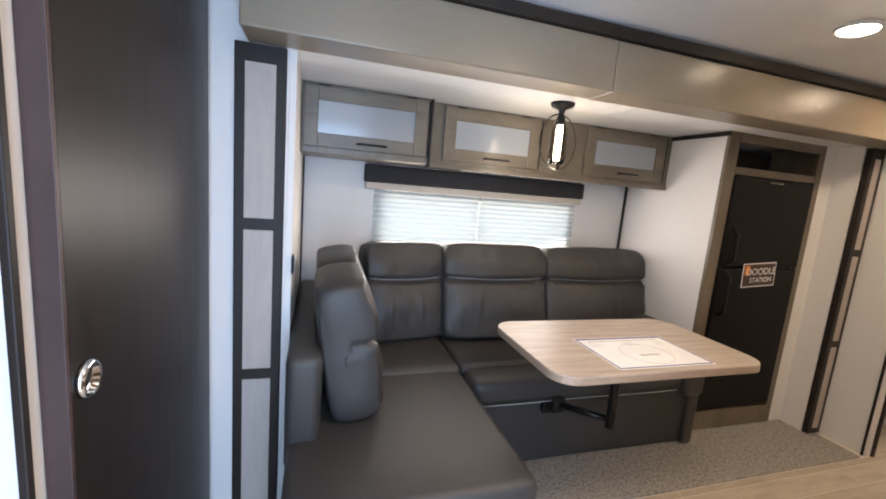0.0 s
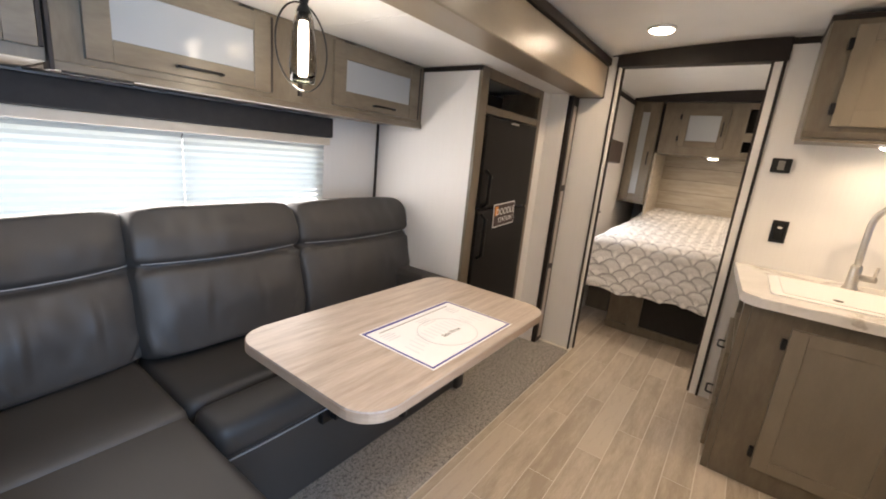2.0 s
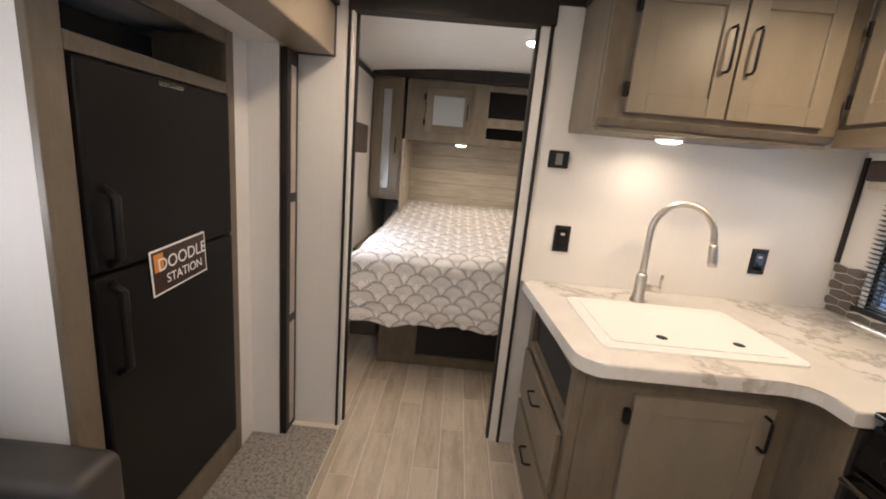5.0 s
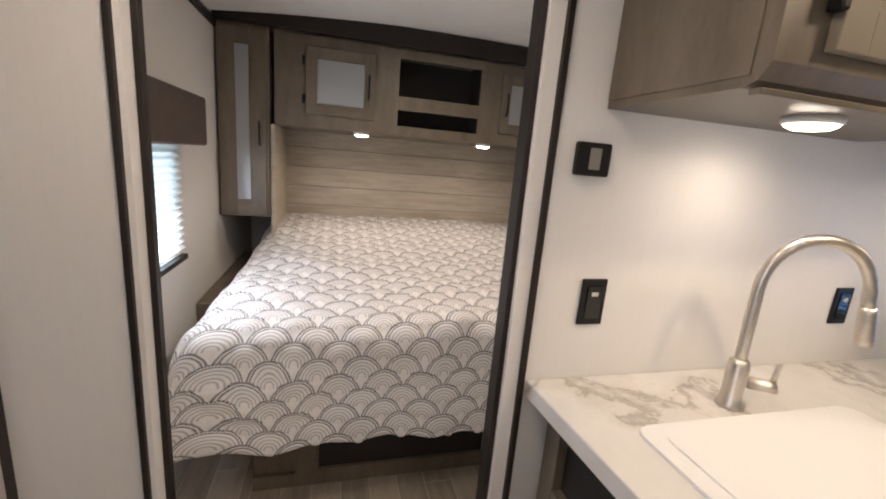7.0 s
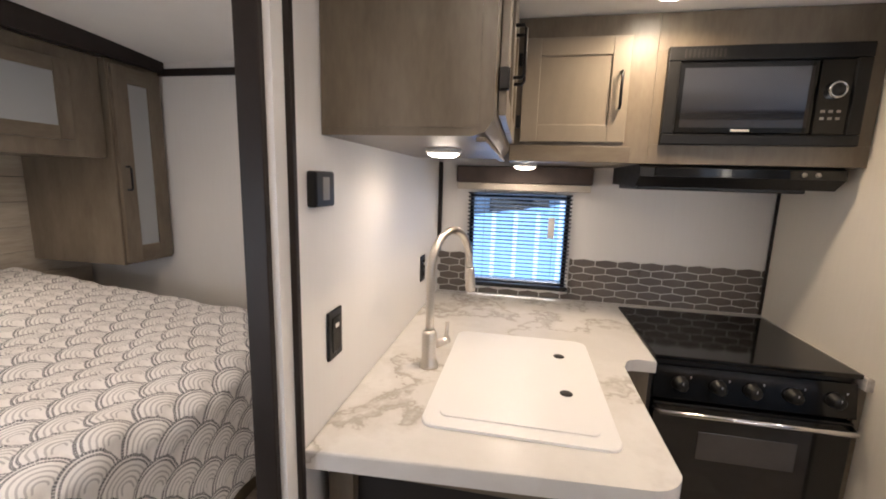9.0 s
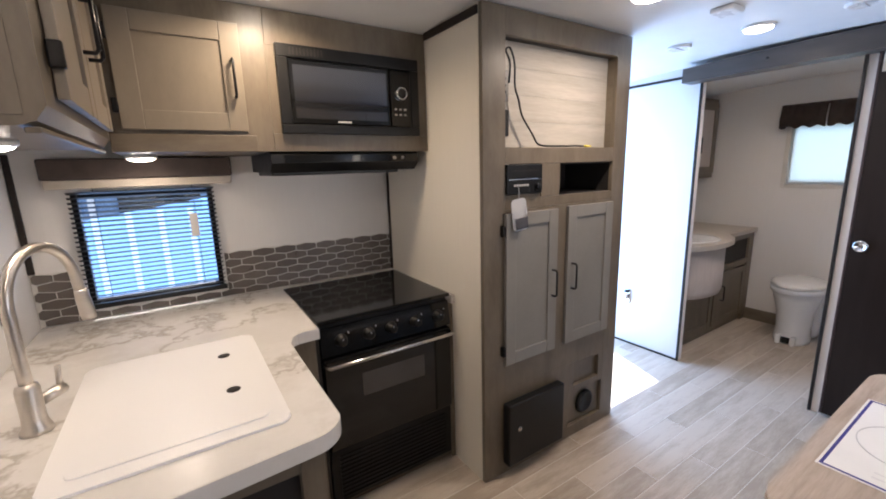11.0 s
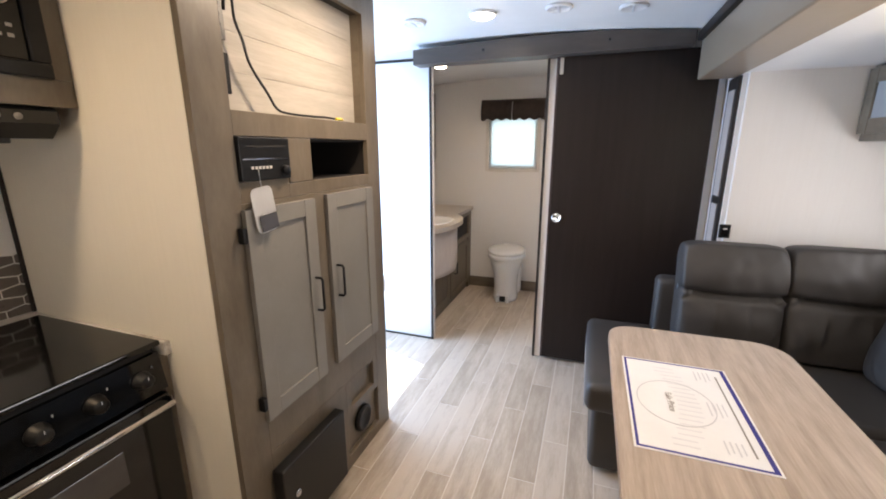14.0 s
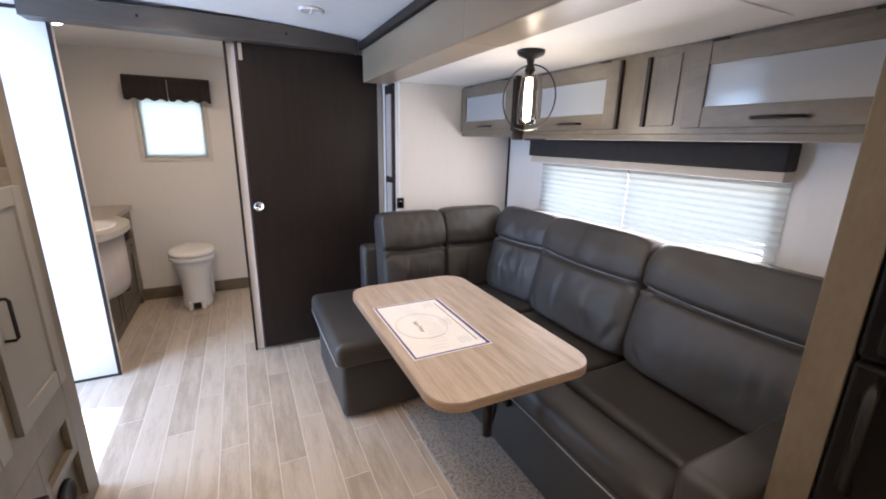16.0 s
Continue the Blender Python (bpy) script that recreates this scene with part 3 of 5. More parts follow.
strip(2.945, 2.964, Y_K + .0005, Y_K + .012, 1.05, 1.49)
strip(1.4648, 1.474, -0.05, 0.3245, 1.945, 1.975)
strip(3.03, 4.44, 1.846, 1.859, 1.865, 1.90)
strip(4.40, 4.445, -0.38, 1.86, 1.90, 1.99)
strip(3.03, 4.44, -0.379, -0.366, 1.885, 1.92)

# fascia of the slide-out with its dark top trim
FA = thing("fascia_slide", (1.3, Y_S, SZ), "taupe wood-look fascia board round the slide-out ceiling", "fascia", kind="structure")
box("board", X_BATH + .135, 1.02, 1.70, 1.861, SZ - .004, 1.882, FASCIA, FA, 0.006)
box("board", 1.0205, X_BED - .03, 1.698, 1.861, SZ - .006, 1.880, FASCIA, FA, 0.006)
box("top_trim", X_BATH + .12, X_BED - .02, 1.682, 1.861, 1.8825, 1.925, DARK, FA, 0.004, label="dark trim above the fascia")
box("end_cap", X_BED - .0295, X_BED - .001, 1.70, 1.8605, SZ - .006, 1.93, DARK, FA, 0.002, label="dark end cap")
box("seam", 1.3, 1.7, 1.81, 2.3, SZ - .003, SZ - .0005, CEIL, FA, 0.001)


def jamb(x0, x1, label):
    """Dark upright with three taupe inserts, at the side of the slide-out opening."""
    j = thing("jamb_slide", ((x0 + x1) / 2, 1.86, 0), label, "jamb", kind="structure")
    box("upright", x0, x1, 1.848, 1.88, 0.0125, SZ - .007, DARK, j, 0.004)
    for a, b in ((0.05, 0.56), (0.60, 1.10), (1.14, 1.64)):
        box("insert", x0 + .032, x1 - .032, 1.8445, 1.849, a, b, INSERT, j, 0.001, label="taupe insert panel")
    return j


jamb(-0.285, -0.128, "dark slide-out jamb with taupe insert panels")
jamb(2.842, 2.952, "dark slide-out jamb with taupe insert panels beside the refrigerator")

# ---- bathroom doorway: barn door and rail ----
bd = thing("barn_door", (-0.36, 1.4, 0), "dark espresso sliding barn door with a round chrome pull", "door")
box("panel", -0.380, -0.350, 1.022, 1.82, 0.02, 1.872, ESPRESSO, bd, 0.003)
box("edge_strip", -0.381, -0.3485, 1.012, 1.0215, 0.02, 1.872, surface("maroon_edge", (0.05, 0.028, 0.026), (0.07, 0.04, 0.036), 0.5), bd, 0.001, label="maroon-brown edge band")
lathe("pull", (-0.350, 1.062, 0.96), [(0.030, 0), (0.030, 0.006), (0.026, 0.011), (0.021, 0.010), (0.019, 0.003), (0.001, 0.003)], CHROME, bd, axis="x", label="round chrome cup pull")
box("hanger", -0.3498, -0.346, 1.03, 1.05, 1.78, 1.868, NICKEL, bd, 0.002, label="metal hanger strap")
rail = thing("door_rail_cover", (-0.29, 0.95, 1.87), "dark wood cover board of the barn door rail", "header")
bm = bmesh.new()
yy = [0.16 + (1.68 - 0.16) * k / 16 for k in range(17)]
rows = []
for x in (-0.3815, -0.27):
    rows.append(([bm.verts.new((x, y, 1.872)) for y in yy], [bm.verts.new((x, y, min(arch(y) - .004, 1.955 + 0.02 * math.sin(math.pi * (y - .16) / 1.52)))) for y in yy]))
(a0, b0), (a1, b1) = rows
for k in range(16):
    for q in ((a0[k], a0[k + 1], a1[k + 1], a1[k]), (b0[k], b0[k + 1], b1[k + 1], b1[k]), (a0[k], a0[k + 1], b0[k + 1], b0[k]), (a1[k], a1[k + 1], b1[k + 1], b1[k])):
        bm.faces.new(q)
for k in (0, 16):
    bm.faces.new((a0[k], a1[k], b1[k], b0[k]))
put_mesh("board", bm, surface("dark_rail_cover", (0.06, 0.05, 0.045), (0.085, 0.072, 0.064), 0.4, 5, (5, 1, 5)), rail)
for y in (0.6, 1.28):
    lathe("screw", (-0.27, y, 1.925), [(0.008, 0), (0.007, 0.003), (0.001, 0.004)], BLACKM, rail, 10, "x")

# entry: an open doorway with frame, and a latch on the white partition
ed = thing("door_1", (0.08, Y_K, 0), "white entry door frame with a dark threshold", "doorway", kind="structure")
for a, b in ((-0.34, -0.31), (0.46, 0.49)):
    box("frame", a, b, -0.56, Y_K + .006, 0, 1.89, WHITEP, ed, 0.004)
box("frame", -0.31, 0.46, -0.56, Y_K + .006, 1.86, 1.89, WHITEP, ed, 0.004)
box("threshold", -0.31, 0.46, -0.57, Y_K - .001, -0.0035, 0.012, BLACKM, ed, 0.003)
la = thing("door_holdback", (X_BATH, -0.18, 0.4), "small chrome and black hold-back latch on the partition", "latch")
box("plate", X_BATH + .0005, X_BATH + .008, -0.20, -0.155, 0.33, 0.45, CHROME, la, 0.003)
box("catch", X_BATH + .008, X_BATH + .045, -0.19, -0.165, 0.36, 0.40, CHROME, la, 0.006)
box("clip", X_BATH + .008, X_BATH + .030, -0.192, -0.163, 0.41, 0.435, BLACKP, la, 0.004)


# ---- windows ----
def pleated(name, f, u0, u1, v0, v1, n, parent, w=0.010, mat=SHADE, label=""):
    """A folded shade: zigzag in section."""
    bm = bmesh.new()
    prev = None
    for k in range(2 * n + 1):
        v = v0 + (v1 - v0) * k / (2 * n)
        ww = w if k % 2 else 0.0
        cur = [bm.verts.new(at_face(f, u, v, ww + 0.002)) for u in (u0, u1)]
        if prev:
            bm.faces.new((prev[0], prev[1], cur[1], cur[0]))
        prev = cur
    return put_mesh(name, bm, mat, parent, label=label)


def window(name, f, u0, u1, v0, v1, label, frame_mat, mullions=()):
    w = thing(name, at_face(f, (u0 + u1) / 2, v0, 0), label, "window", kind="structure")
    for a, b, c, d in ((u0, u0 + .02, v0, v1), (u1 - .02, u1, v0, v1), (u0 + .02, u1 - .02, v0, v0 + .02), (u0 + .02, u1 - .02, v1 - .02, v1)):
        f("frame", a, b, c, d, -0.055, -0.012, frame_mat, w, 0.003)
    for m in mullions:
        f("mullion", m - .012, m + .012, v0 + .02, v1 - .02, -0.055, -0.035, frame_mat, w, 0.003)
    p = f("pane", u0 + .02, u1 - .02, v0 + .02, v1 - .02, -0.050, -0.046, GLASS, w, 0)
    p.visible_shadow = False
    return w


window("window_1", fs, 0.31, 1.59, 0.72, 1.25, "long slide-out window with pleated white shades", BLACKM, (0.935,))
sh = thing("pleated_shade", (0.95, SY, 0.72), "white pleated shade drawn down over the long window", "window shade")
pleated("left_shade", fs, 0.285, 0.930, 0.70, 1.262, 20, sh)
pleated("right_shade", fs, 0.934, 1.612, 0.70, 1.262, 20, sh)
va = thing("window_valance", (0.92, 2.62, 1.29), "charcoal fabric box valance with a beige bottom rail", "valance")
box("box", 0.225, 1.615, 2.62, 2.696, 1.292, 1.388, FABRIC, va, 0.008, 3)
box("bottom_rail", 0.232, 1.608, 2.635, 2.696, 1.255, 1.2918, BEIGE, va, 0.004, label="beige bottom rail")

window("window_2", fbl, 3.28, 3.84, 0.915, 1.32, "small bedroom window with a pleated shade", BLACKM)
sh = thing("pleated_shade", (3.55, 1.86, 0.915), "white pleated shade in the bedroom window", "window shade")
pleated("shade", fbl, 3.282, 3.855, 0.93, 1.32, 15, sh, 0.022)
va = thing("window_valance", (3.55, 1.84, 1.3), "dark brown fabric valance over the bedroom window", "valance")
box("box", 3.22, 3.92, 1.765, 1.857, 1.325, 1.50, BROWNFAB, va, 0.010, 3)
box("sill", 3.26, 3.87, 1.835, 1.859, 0.895, 0.915, BLACKM, va, 0.003)

window("window_3", fb, 0.31, 0.755, 1.19, 1.66, "small frosted bathroom window with a cream frame", CREAM)
fm = thing("window_trim", (-1.68, 0.48, 1.16), "cream window trim in the bathroom", "window trim")
for a, b, c, d in ((0.28, 0.31, 1.16, 1.66), (0.755, 0.785, 1.16, 1.66), (0.31, 0.755, 1.16, 1.19)):
    fb("casing", a, b, c, d, 0.0005, 0.012, CREAM, fm, 0.003)
fb("shade", 0.311, 0.754, 1.192, 1.66, -0.012, -0.008, SHADE, fm, 0, "translucent shade")
va = thing("window_valance", (-1.65, 0.48, 1.62), "brown gathered valance over the bathroom window", "valance")
for a, b in ((0.248, 0.530), (0.536, 0.822)):
    bm = bmesh.new()
    n = 16
    grid = []
    for i in range(n + 1):
        y = a + (b - a) * i / n
        fold = 0.010 * math.sin(i * 2.4)
        grid.append([bm.verts.new((-1.62 + fold + 0.012 * j - (0.02 if j == 3 else 0), y, 1.80 - 0.058 * j - (0.01 * math.sin(i * 1.3) if j == 3 else 0))) for j in range(4)])
    for i in range(n):
        for j in range(3):
            bm.faces.new((grid[i][j], grid[i + 1][j], grid[i + 1][j + 1], grid[i][j + 1]))
    bmesh.ops.solidify(bm, geom=bm.faces[:], thickness=0.006)
    put_mesh("panel", bm, BROWNFAB, va, True)
box("rod", -1.688, -1.615, 0.248, 0.822, 1.785, 1.80, BROWNFAB, va, 0.004)

window("window_4", fk, 2.325, 2.805, 0.895, 1.34, "kitchen window with a black frame", BLACKM, ())
bl = thing("venetian_blind", (2.565, Y_K, 0.89), "black venetian mini blind in the kitchen window", "blind")
box("bottom_rail", 2.315, 2.815, -0.490, -0.465, 0.885, 0.905, BLACKP, bl, 0.004)
slat_me = None
for k in range(24):
    z = 0.918 + k * 0.0185
    if slat_me is None:
        bm = bmesh.new()
        bm_box(bm, -0.245, 0.245, -0.011, 0.011, -0.0008, 0.0008, 0)
        s = put_mesh("slat", bm, BLACKP)
        slat_me = s.data
    else:
        s = new("slat", slat_me)
    s.matrix_basis = pose(2.565, -0.478, z, 22, 0, 0)
    join(s, bl)
for x in (2.40, 2.73):
    tube("cord", [(x, -0.478, 0.90), (x, -0.478, 1.37)], 0.0012, BLACKP, bl, 5)
box("tag", 2.395, 2.425, -0.466, -0.464, 1.14, 1.24, CREAM, bl, 0.0005, label="cream paper tag")
va = thing("window_valance", (2.56, -0.46, 1.4), "dark valance over the kitchen window with a beige rail", "valance")
box("box", 2.245, 2.865, -0.498, -0.42, 1.395, 1.472, BROWNFAB, va, 0.006)
box("bottom_rail", 2.25, 2.86, -0.498, -0.43, 1.362, 1.3948, BEIGE, va, 0.004, label="beige bottom rail")
# added ribbed trailer: a bluish backdrop outside the kitchen window, in its own shade
SIDING = surface("blue_grey_siding", (0.09, 0.16, 0.27), (0.14, 0.22, 0.34), 0.4, 3, (6, 1, 0.3))
nb = thing("backdrop_trailer", (3.0, -4.2, -0.75), "added blue-grey ribbed trailer as backdrop outside the kitchen window", "trailer")
box("body", -0.5, 8.5, -6.4, -4.2, -0.3, 2.7, SIDING, nb, 0.08)
for k in range(30):
    box("rib", -0.4 + .3 * k, -0.34 + .3 * k, -4.2, -4.185, -0.25, 2.6, SHELL, nb, 0.004)
for x in (2.2, 3.1):
    lathe("wheel", (x, -4.35, -0.41), [(0.10, 0), (0.33, 0.0), (0.34, 0.05), (0.34, 0.18), (0.30, 0.2), (0.05, 0.19)], BLACKP, nb, 24, "y")
box("window", 2.2, 3.0, -4.2, -4.18, 1.0, 1.7, BLACKG, nb, 0.01)

# ---- slide-out: overhead cabinets ----
fc = facing("y", -1, 2.37)
oc = thing("overhead_cabinet", (0.95, 2.53, 1.39), "grey-brown overhead cabinets with frosted glass doors above the sofa", "cabinet")
box("body", SX0 + .001, 0.485, 2.316, SY - .001, 1.400, SZ - .001, CAB, oc, 0.003)
box("body", 0.497, 2.003, 2.367, SY - .001, 1.40, SZ - .001, CAB, oc, 0.003)
box("divider", 0.486, 0.4965, 2.300, 2.3665, 1.383, SZ - .002, DARK, oc, 0.002, label="dark divider strip")
box("bottom_rail", 0.4975, 2.002, 2.359, 2.40, 1.388, 1.412, CABH, oc, 0.003)
fc1 = facing("y", -1, 2.315)
for f, u0, u1, w in ((fc1, -0.088, 0.470, 0.060), (fc, 0.572, 1.108, 0.062), (fc, 1.398, 1.950, 0.066)):
    shaker(f, u0, u1, 1.430, 1.690, oc, ((u0 + u1) / 2 + .02, 1.456, 0.13, False), None, CABH, CABH, FROST, w, True)
    f("edge", u1 + .0005, u1 + .010, 1.432, 1.688, 0.001, 0.017, DARK, oc, 0.001)
    for u in (u0 + .06, u1 - .11):
        f("hinge", u, u + .05, 1.6905, 1.698, 0.0035, 0.014, BLACKM, oc, 0.001)
fc("panel", 1.246, 1.360, 1.440, 1.678, 0.0035, 0.007, CAB, oc, 0.002)
fc("panel_edge", 1.230, 1.2445, 1.438, 1.680, 0.0035, 0.016, DARK, oc, 0.001)
fc("lower_strip", 0.520, 0.68, 1.3815, 1.3878, 0.0, 0.012, BLACKM, oc, 0.001)

# pendant lamp
pl = thing("pendant_lamp", (1.0, 2.0, SZ), "black pendant lamp with a smoked glass shade and lit bulb", "pendant lamp")
lathe("canopy", (1.0, 2.0, 0), [(0.052, SZ - .0005), (0.052, SZ - .010), (0.046, SZ - .018), (0.016, SZ - .030), (0.011, SZ - .05), (0.018, SZ - .062), (0.022, SZ - .072), (0.022, SZ - .095), (0.001, SZ - .096)], BLACKM, pl)
lathe("bulb", (1.0, 2.0, 0), [(0.001, 1.612), (0.012, 1.61), (0.015, 1.585), (0.015, 1.475), (0.010, 1.462), (0.001, 1.46)], TUBE_ON, pl, 16, label="lit tubular bulb")
hoop = [(1.0 + 0.120 * math.cos(a) * 0.95, 2.0 + 0.120 * math.cos(a) * 0.31, 1.535 + 0.120 * math.sin(a)) for a in [k * math.tau / 36 for k in range(36)]]
tube("hoop", hoop, 0.0028, BLACKM, pl, 6, closed=True)
sg = lathe("glass_shade", (1.0, 2.0, 0), [(0.024, 1.63), (0.030, 1.60), (0.037, 1.54), (0.040, 1.48), (0.036, 1.44), (0.034, 1.44), (0.038, 1.48), (0.035, 1.54), (0.028, 1.60), (0.022, 1.63)], SMOKE, pl, 24, label="smoked glass shade")
sg.visible_shadow = False
pb = bpy.data.lights.new("light_pendant", "POINT")
pb.energy, pb.color, pb.shadow_soft_size = 0.9, (1, 0.86, 0.68), 0.03
new("light_pendant", pb).location = (1.0, 2.0, 1.425)

# ---- L-shaped sofa ----
so = thing("sectional_sofa", (0.9, 2.2, 0.012), "charcoal grey vinyl L-shaped sofa with light piping", "sofa")


def slab(name, x0, x1, y0, y1, z0, z1, r, wr=0.003, seed=0, label=""):
    """An upholstered block with soft edges."""
    bm = bmesh.new()
    bm_box(bm, x0, x1, y0, y1, z0, z1, r, 4)
    bmesh.ops.triangulate(bm, faces=[f for f in bm.faces if len(f.verts) > 4])
    bmesh.ops.subdivide_edges(bm, edges=[e for e in bm.edges if e.calc_length() > 0.12], cuts=7, use_grid_fill=True)
    for v in bm.verts:
        n = noise.noise_vector(v.co * 5 + Vector((seed, 0, 0)))
        v.co += n * wr
    return put_mesh(name, bm, LEATHER, so, True, label)


slab("base", 0.69, 2.0, 1.925, 2.66, 0.014, 0.335, 0.02, 0.002, 1)
slab("front_panel", 1.93, 1.998, 1.90, 1.96, 0.014, 0.36, 0.015, 0.001, 2)
slab("chaise_base", -0.075, 0.585, 1.325, 2.66, 0.014, 0.345, 0.03, 0.003, 3)
slab("chaise_seat", -0.085, 0.655, 1.29, 2.40, 0.33, 0.455, 0.035, 0.003, 4)
slab("seat", 0.662, 1.255, 2.065, 2.50, 0.335, 0.462, 0.035, 0.004, 5)
slab("seat", 1.262, 1.860, 2.065, 2.50, 0.335, 0.462, 0.035, 0.004, 6)
slab("seat_front_roll", 0.662, 1.858, 1.885, 2.062, 0.335, 0.462, 0.045, 0.004, 16)
slab("corner_seat", 0.10, 0.655, 2.02, 2.52, 0.34, 0.475, 0.035, 0.004, 7)
slab("arm", 1.862, 2.0, 1.875, 2.64, 0.30, 0.615, 0.035, 0.003, 8)
slab("arm", -0.095, 0.015, 1.60, 2.64, 0.34, 0.74, 0.03, 0.002, 9)
tube("piping", [(-0.07, 1.291, 0.352), (0.25, 1.289, 0.350), (0.64, 1.291, 0.352)], 0.003, PIPING, so, 6)
tube("piping", [(0.67 + 0.06 * k, 1.884 - .004 * math.sin(k * .5), 0.352) for k in range(20)], 0.0028, PIPING, so, 6)


def back(at, yaw, lean, half, seed, crease=0.26, dip=0.34, wr=0.011, line=True):
    """A loose back cushion with a pillow-top roll over a crease, and piping."""
    m = pose(*at, 90 - lean, 0, yaw)
    c = cushion("back_cushion", m, half, LEATHER, so, 0.13, crease, wr, seed, 40, "", dip)
    if not line:
        return c
    hu, hv, hw = half
    pts = []
    for k in range(19):
        a = -0.93 + 1.86 * k / 18
        at_b = crease - 0.05 * (1 - a * a) + 0.035
        kk = 1 - 0.16 * abs(a) ** 6 - 0.16 * abs(at_b) ** 6
        pts.append(m @ Vector((a * hu * .95, (at_b - 0.03) * hv, hw * kk * 0.84 + 0.006)))
    tube("piping", pts, 0.0022, PIPING, so, 6)
    return c


back((0.105, 1.872, 0.705), 90, 9, (0.205, 0.255, 0.098), 1, 0.14, 0.42, 0.013, False)
back((0.112, 2.285, 0.715), 90, 9, (0.215, 0.255, 0.100), 2, 0.14, 0.42, 0.013, False)
back((0.445, 2.505, 0.715), 10, 14, (0.232, 0.268, 0.108), 3)
back((0.972, 2.505, 0.718), 0, 15, (0.328, 0.275, 0.120), 4)
back((1.650, 2.505, 0.718), 0, 15, (0.372, 0.275, 0.120), 5)

# fold-out table on its bracket
tb = thing("dinette_table", (1.15, 1.6, 0.3), "washed oak laminate table top on a black swivel arm", "table")
poly = rounded(0.705, 1.605, 1.345, 1.870, 0.085)
prism("edge", poly, 0.7225, 0.745, TABLE_EDGE, tb, 0.003, "brown edge band")
prism("top", [(1.155 + (x - 1.155) * .998, 1.6075 + (y - 1.6075) * .998) for x, y in poly], 0.7452, 0.750, TABLE, tb, 0.002)
tube("post", [(1.26, 1.72, 0.722), (1.26, 1.72, 0.30)], 0.019, BLACKM, tb, 16)
tube("arm", [(1.26, 1.72, 0.335), (1.20, 1.78, 0.335), (1.10, 1.87, 0.335)], 0.016, BLACKM, tb, 10)
box("plate", 1.03, 1.14, 1.895, 1.9245, 0.28, 0.39, BLACKM, tb, 0.006, label="black bracket plate")
box("hinge_block", 1.06, 1.12, 1.86, 1.896, 0.30, 0.37, BLACKM, tb, 0.005)
box("under_plate", 1.16, 1.36, 1.62, 1.82, 0.714, 0.7224, BLACKM, tb, 0.002)

# price sheet on the table
ps = thing("price_sheet", (1.165, 1.515, 0.75), "white price sheet with a blue border and grey ring emblem", "paper")
box("sheet", 0.953, 1.372, 1.378, 1.648, 0.7502, 0.7512, PAPER, ps, 0)
for a, b, c, d in ((0.958, 1.367, 1.383, 1.389), (0.958, 1.367, 1.633, 1.643), (0.958, 0.964, 1.389, 1.633), (1.361, 1.367, 1.389, 1.633)):
    box("border", a, b, c, d, 0.7513, 0.7516, BLUE, ps, 0)
tube("ring", [(1.165 + 0.098 * math.cos(k * math.tau / 40), 1.490 + 0.088 * math.sin(k * math.tau / 40), 0.7513) for k in range(40)], 0.0013, GREYINK, ps, 5, closed=True)
words("text", "Sale Price", 0.022, pose(1.168, 1.478, 0.7517, 0, 0, 0), GREYDOOR, ps)
# the emblem's letters as plain strokes on a shallow arc
for k in range(9):
    xk = 1.165 + 0.040 * (k - 4)
    yk = 1.520 - 0.0022 * (k - 4) ** 2
    for o in (-.010, .010):
        box("emblem_stroke", xk + o - .0022, xk + o + .0022, yk - .026, yk + .026, 0.7513, 0.7515, PALEINK, ps, 0)
box("text_bar", 1.00, 1.330, 1.6125, 1.6165, 0.7513, 0.7515, GREYDOOR, ps, 0)
for x0, ln in ((0.985, 0.050), (1.140, 0.060), (1.290, 0.045)):
    for k in range(4):
        yb = 1.562 + .011 * k
        box("text_bar", x0, x0 + ln - .008 * (k % 2), yb, yb + .0035, 0.7513, 0.7515, GREYINK, ps, 0)


def wall_plate(f, u, v, label, sw=0.028, sh=0.048, slots=True, name="wall_outlet"):
    o = thing(name, at_face(f, u, v - sh, 0), label, "outlet")
    f("plate", u - sw, u + sw, v - sh, v + sh, 0.0005, 0.008, BLACKP, o, 0.003)
    f("insert", u - sw * .6, u + sw * .6, v - sh * .72, v + sh * .72, 0.0082, 0.011, BLACKG, o, 0.002)
    if slots:
        f("button", u - .009, u + .009, v + sh * .28, v + sh * .45, 0.0112, 0.0125, CREAM, o, 0.001)
    return o


fe = facing("x", 1, SX0)
wall_plate(fe, 1.88, 0.978, "black outlet on the slide-out end wall", 0.024, 0.034)
wall_plate(fp, 0.682, 1.04, "black outlet on the kitchen partition", 0.034, 0.058)
wall_plate(fp, -0.172, 1.02, "black outlet above the counter", 0.034, 0.056)
th = thing("thermostat", (X_BED - .01, 0.72, 1.36), "black wall thermostat beside the bedroom doorway", "thermostat")
fp("body", 0.706, 0.788, 1.338, 1.410, 0.0005, 0.022, BLACKP, th, 0.005)
fp("display", 0.733, 0.761, 1.352, 1.398, 0.0222, 0.0235, GREYDOOR, th, 0.001)

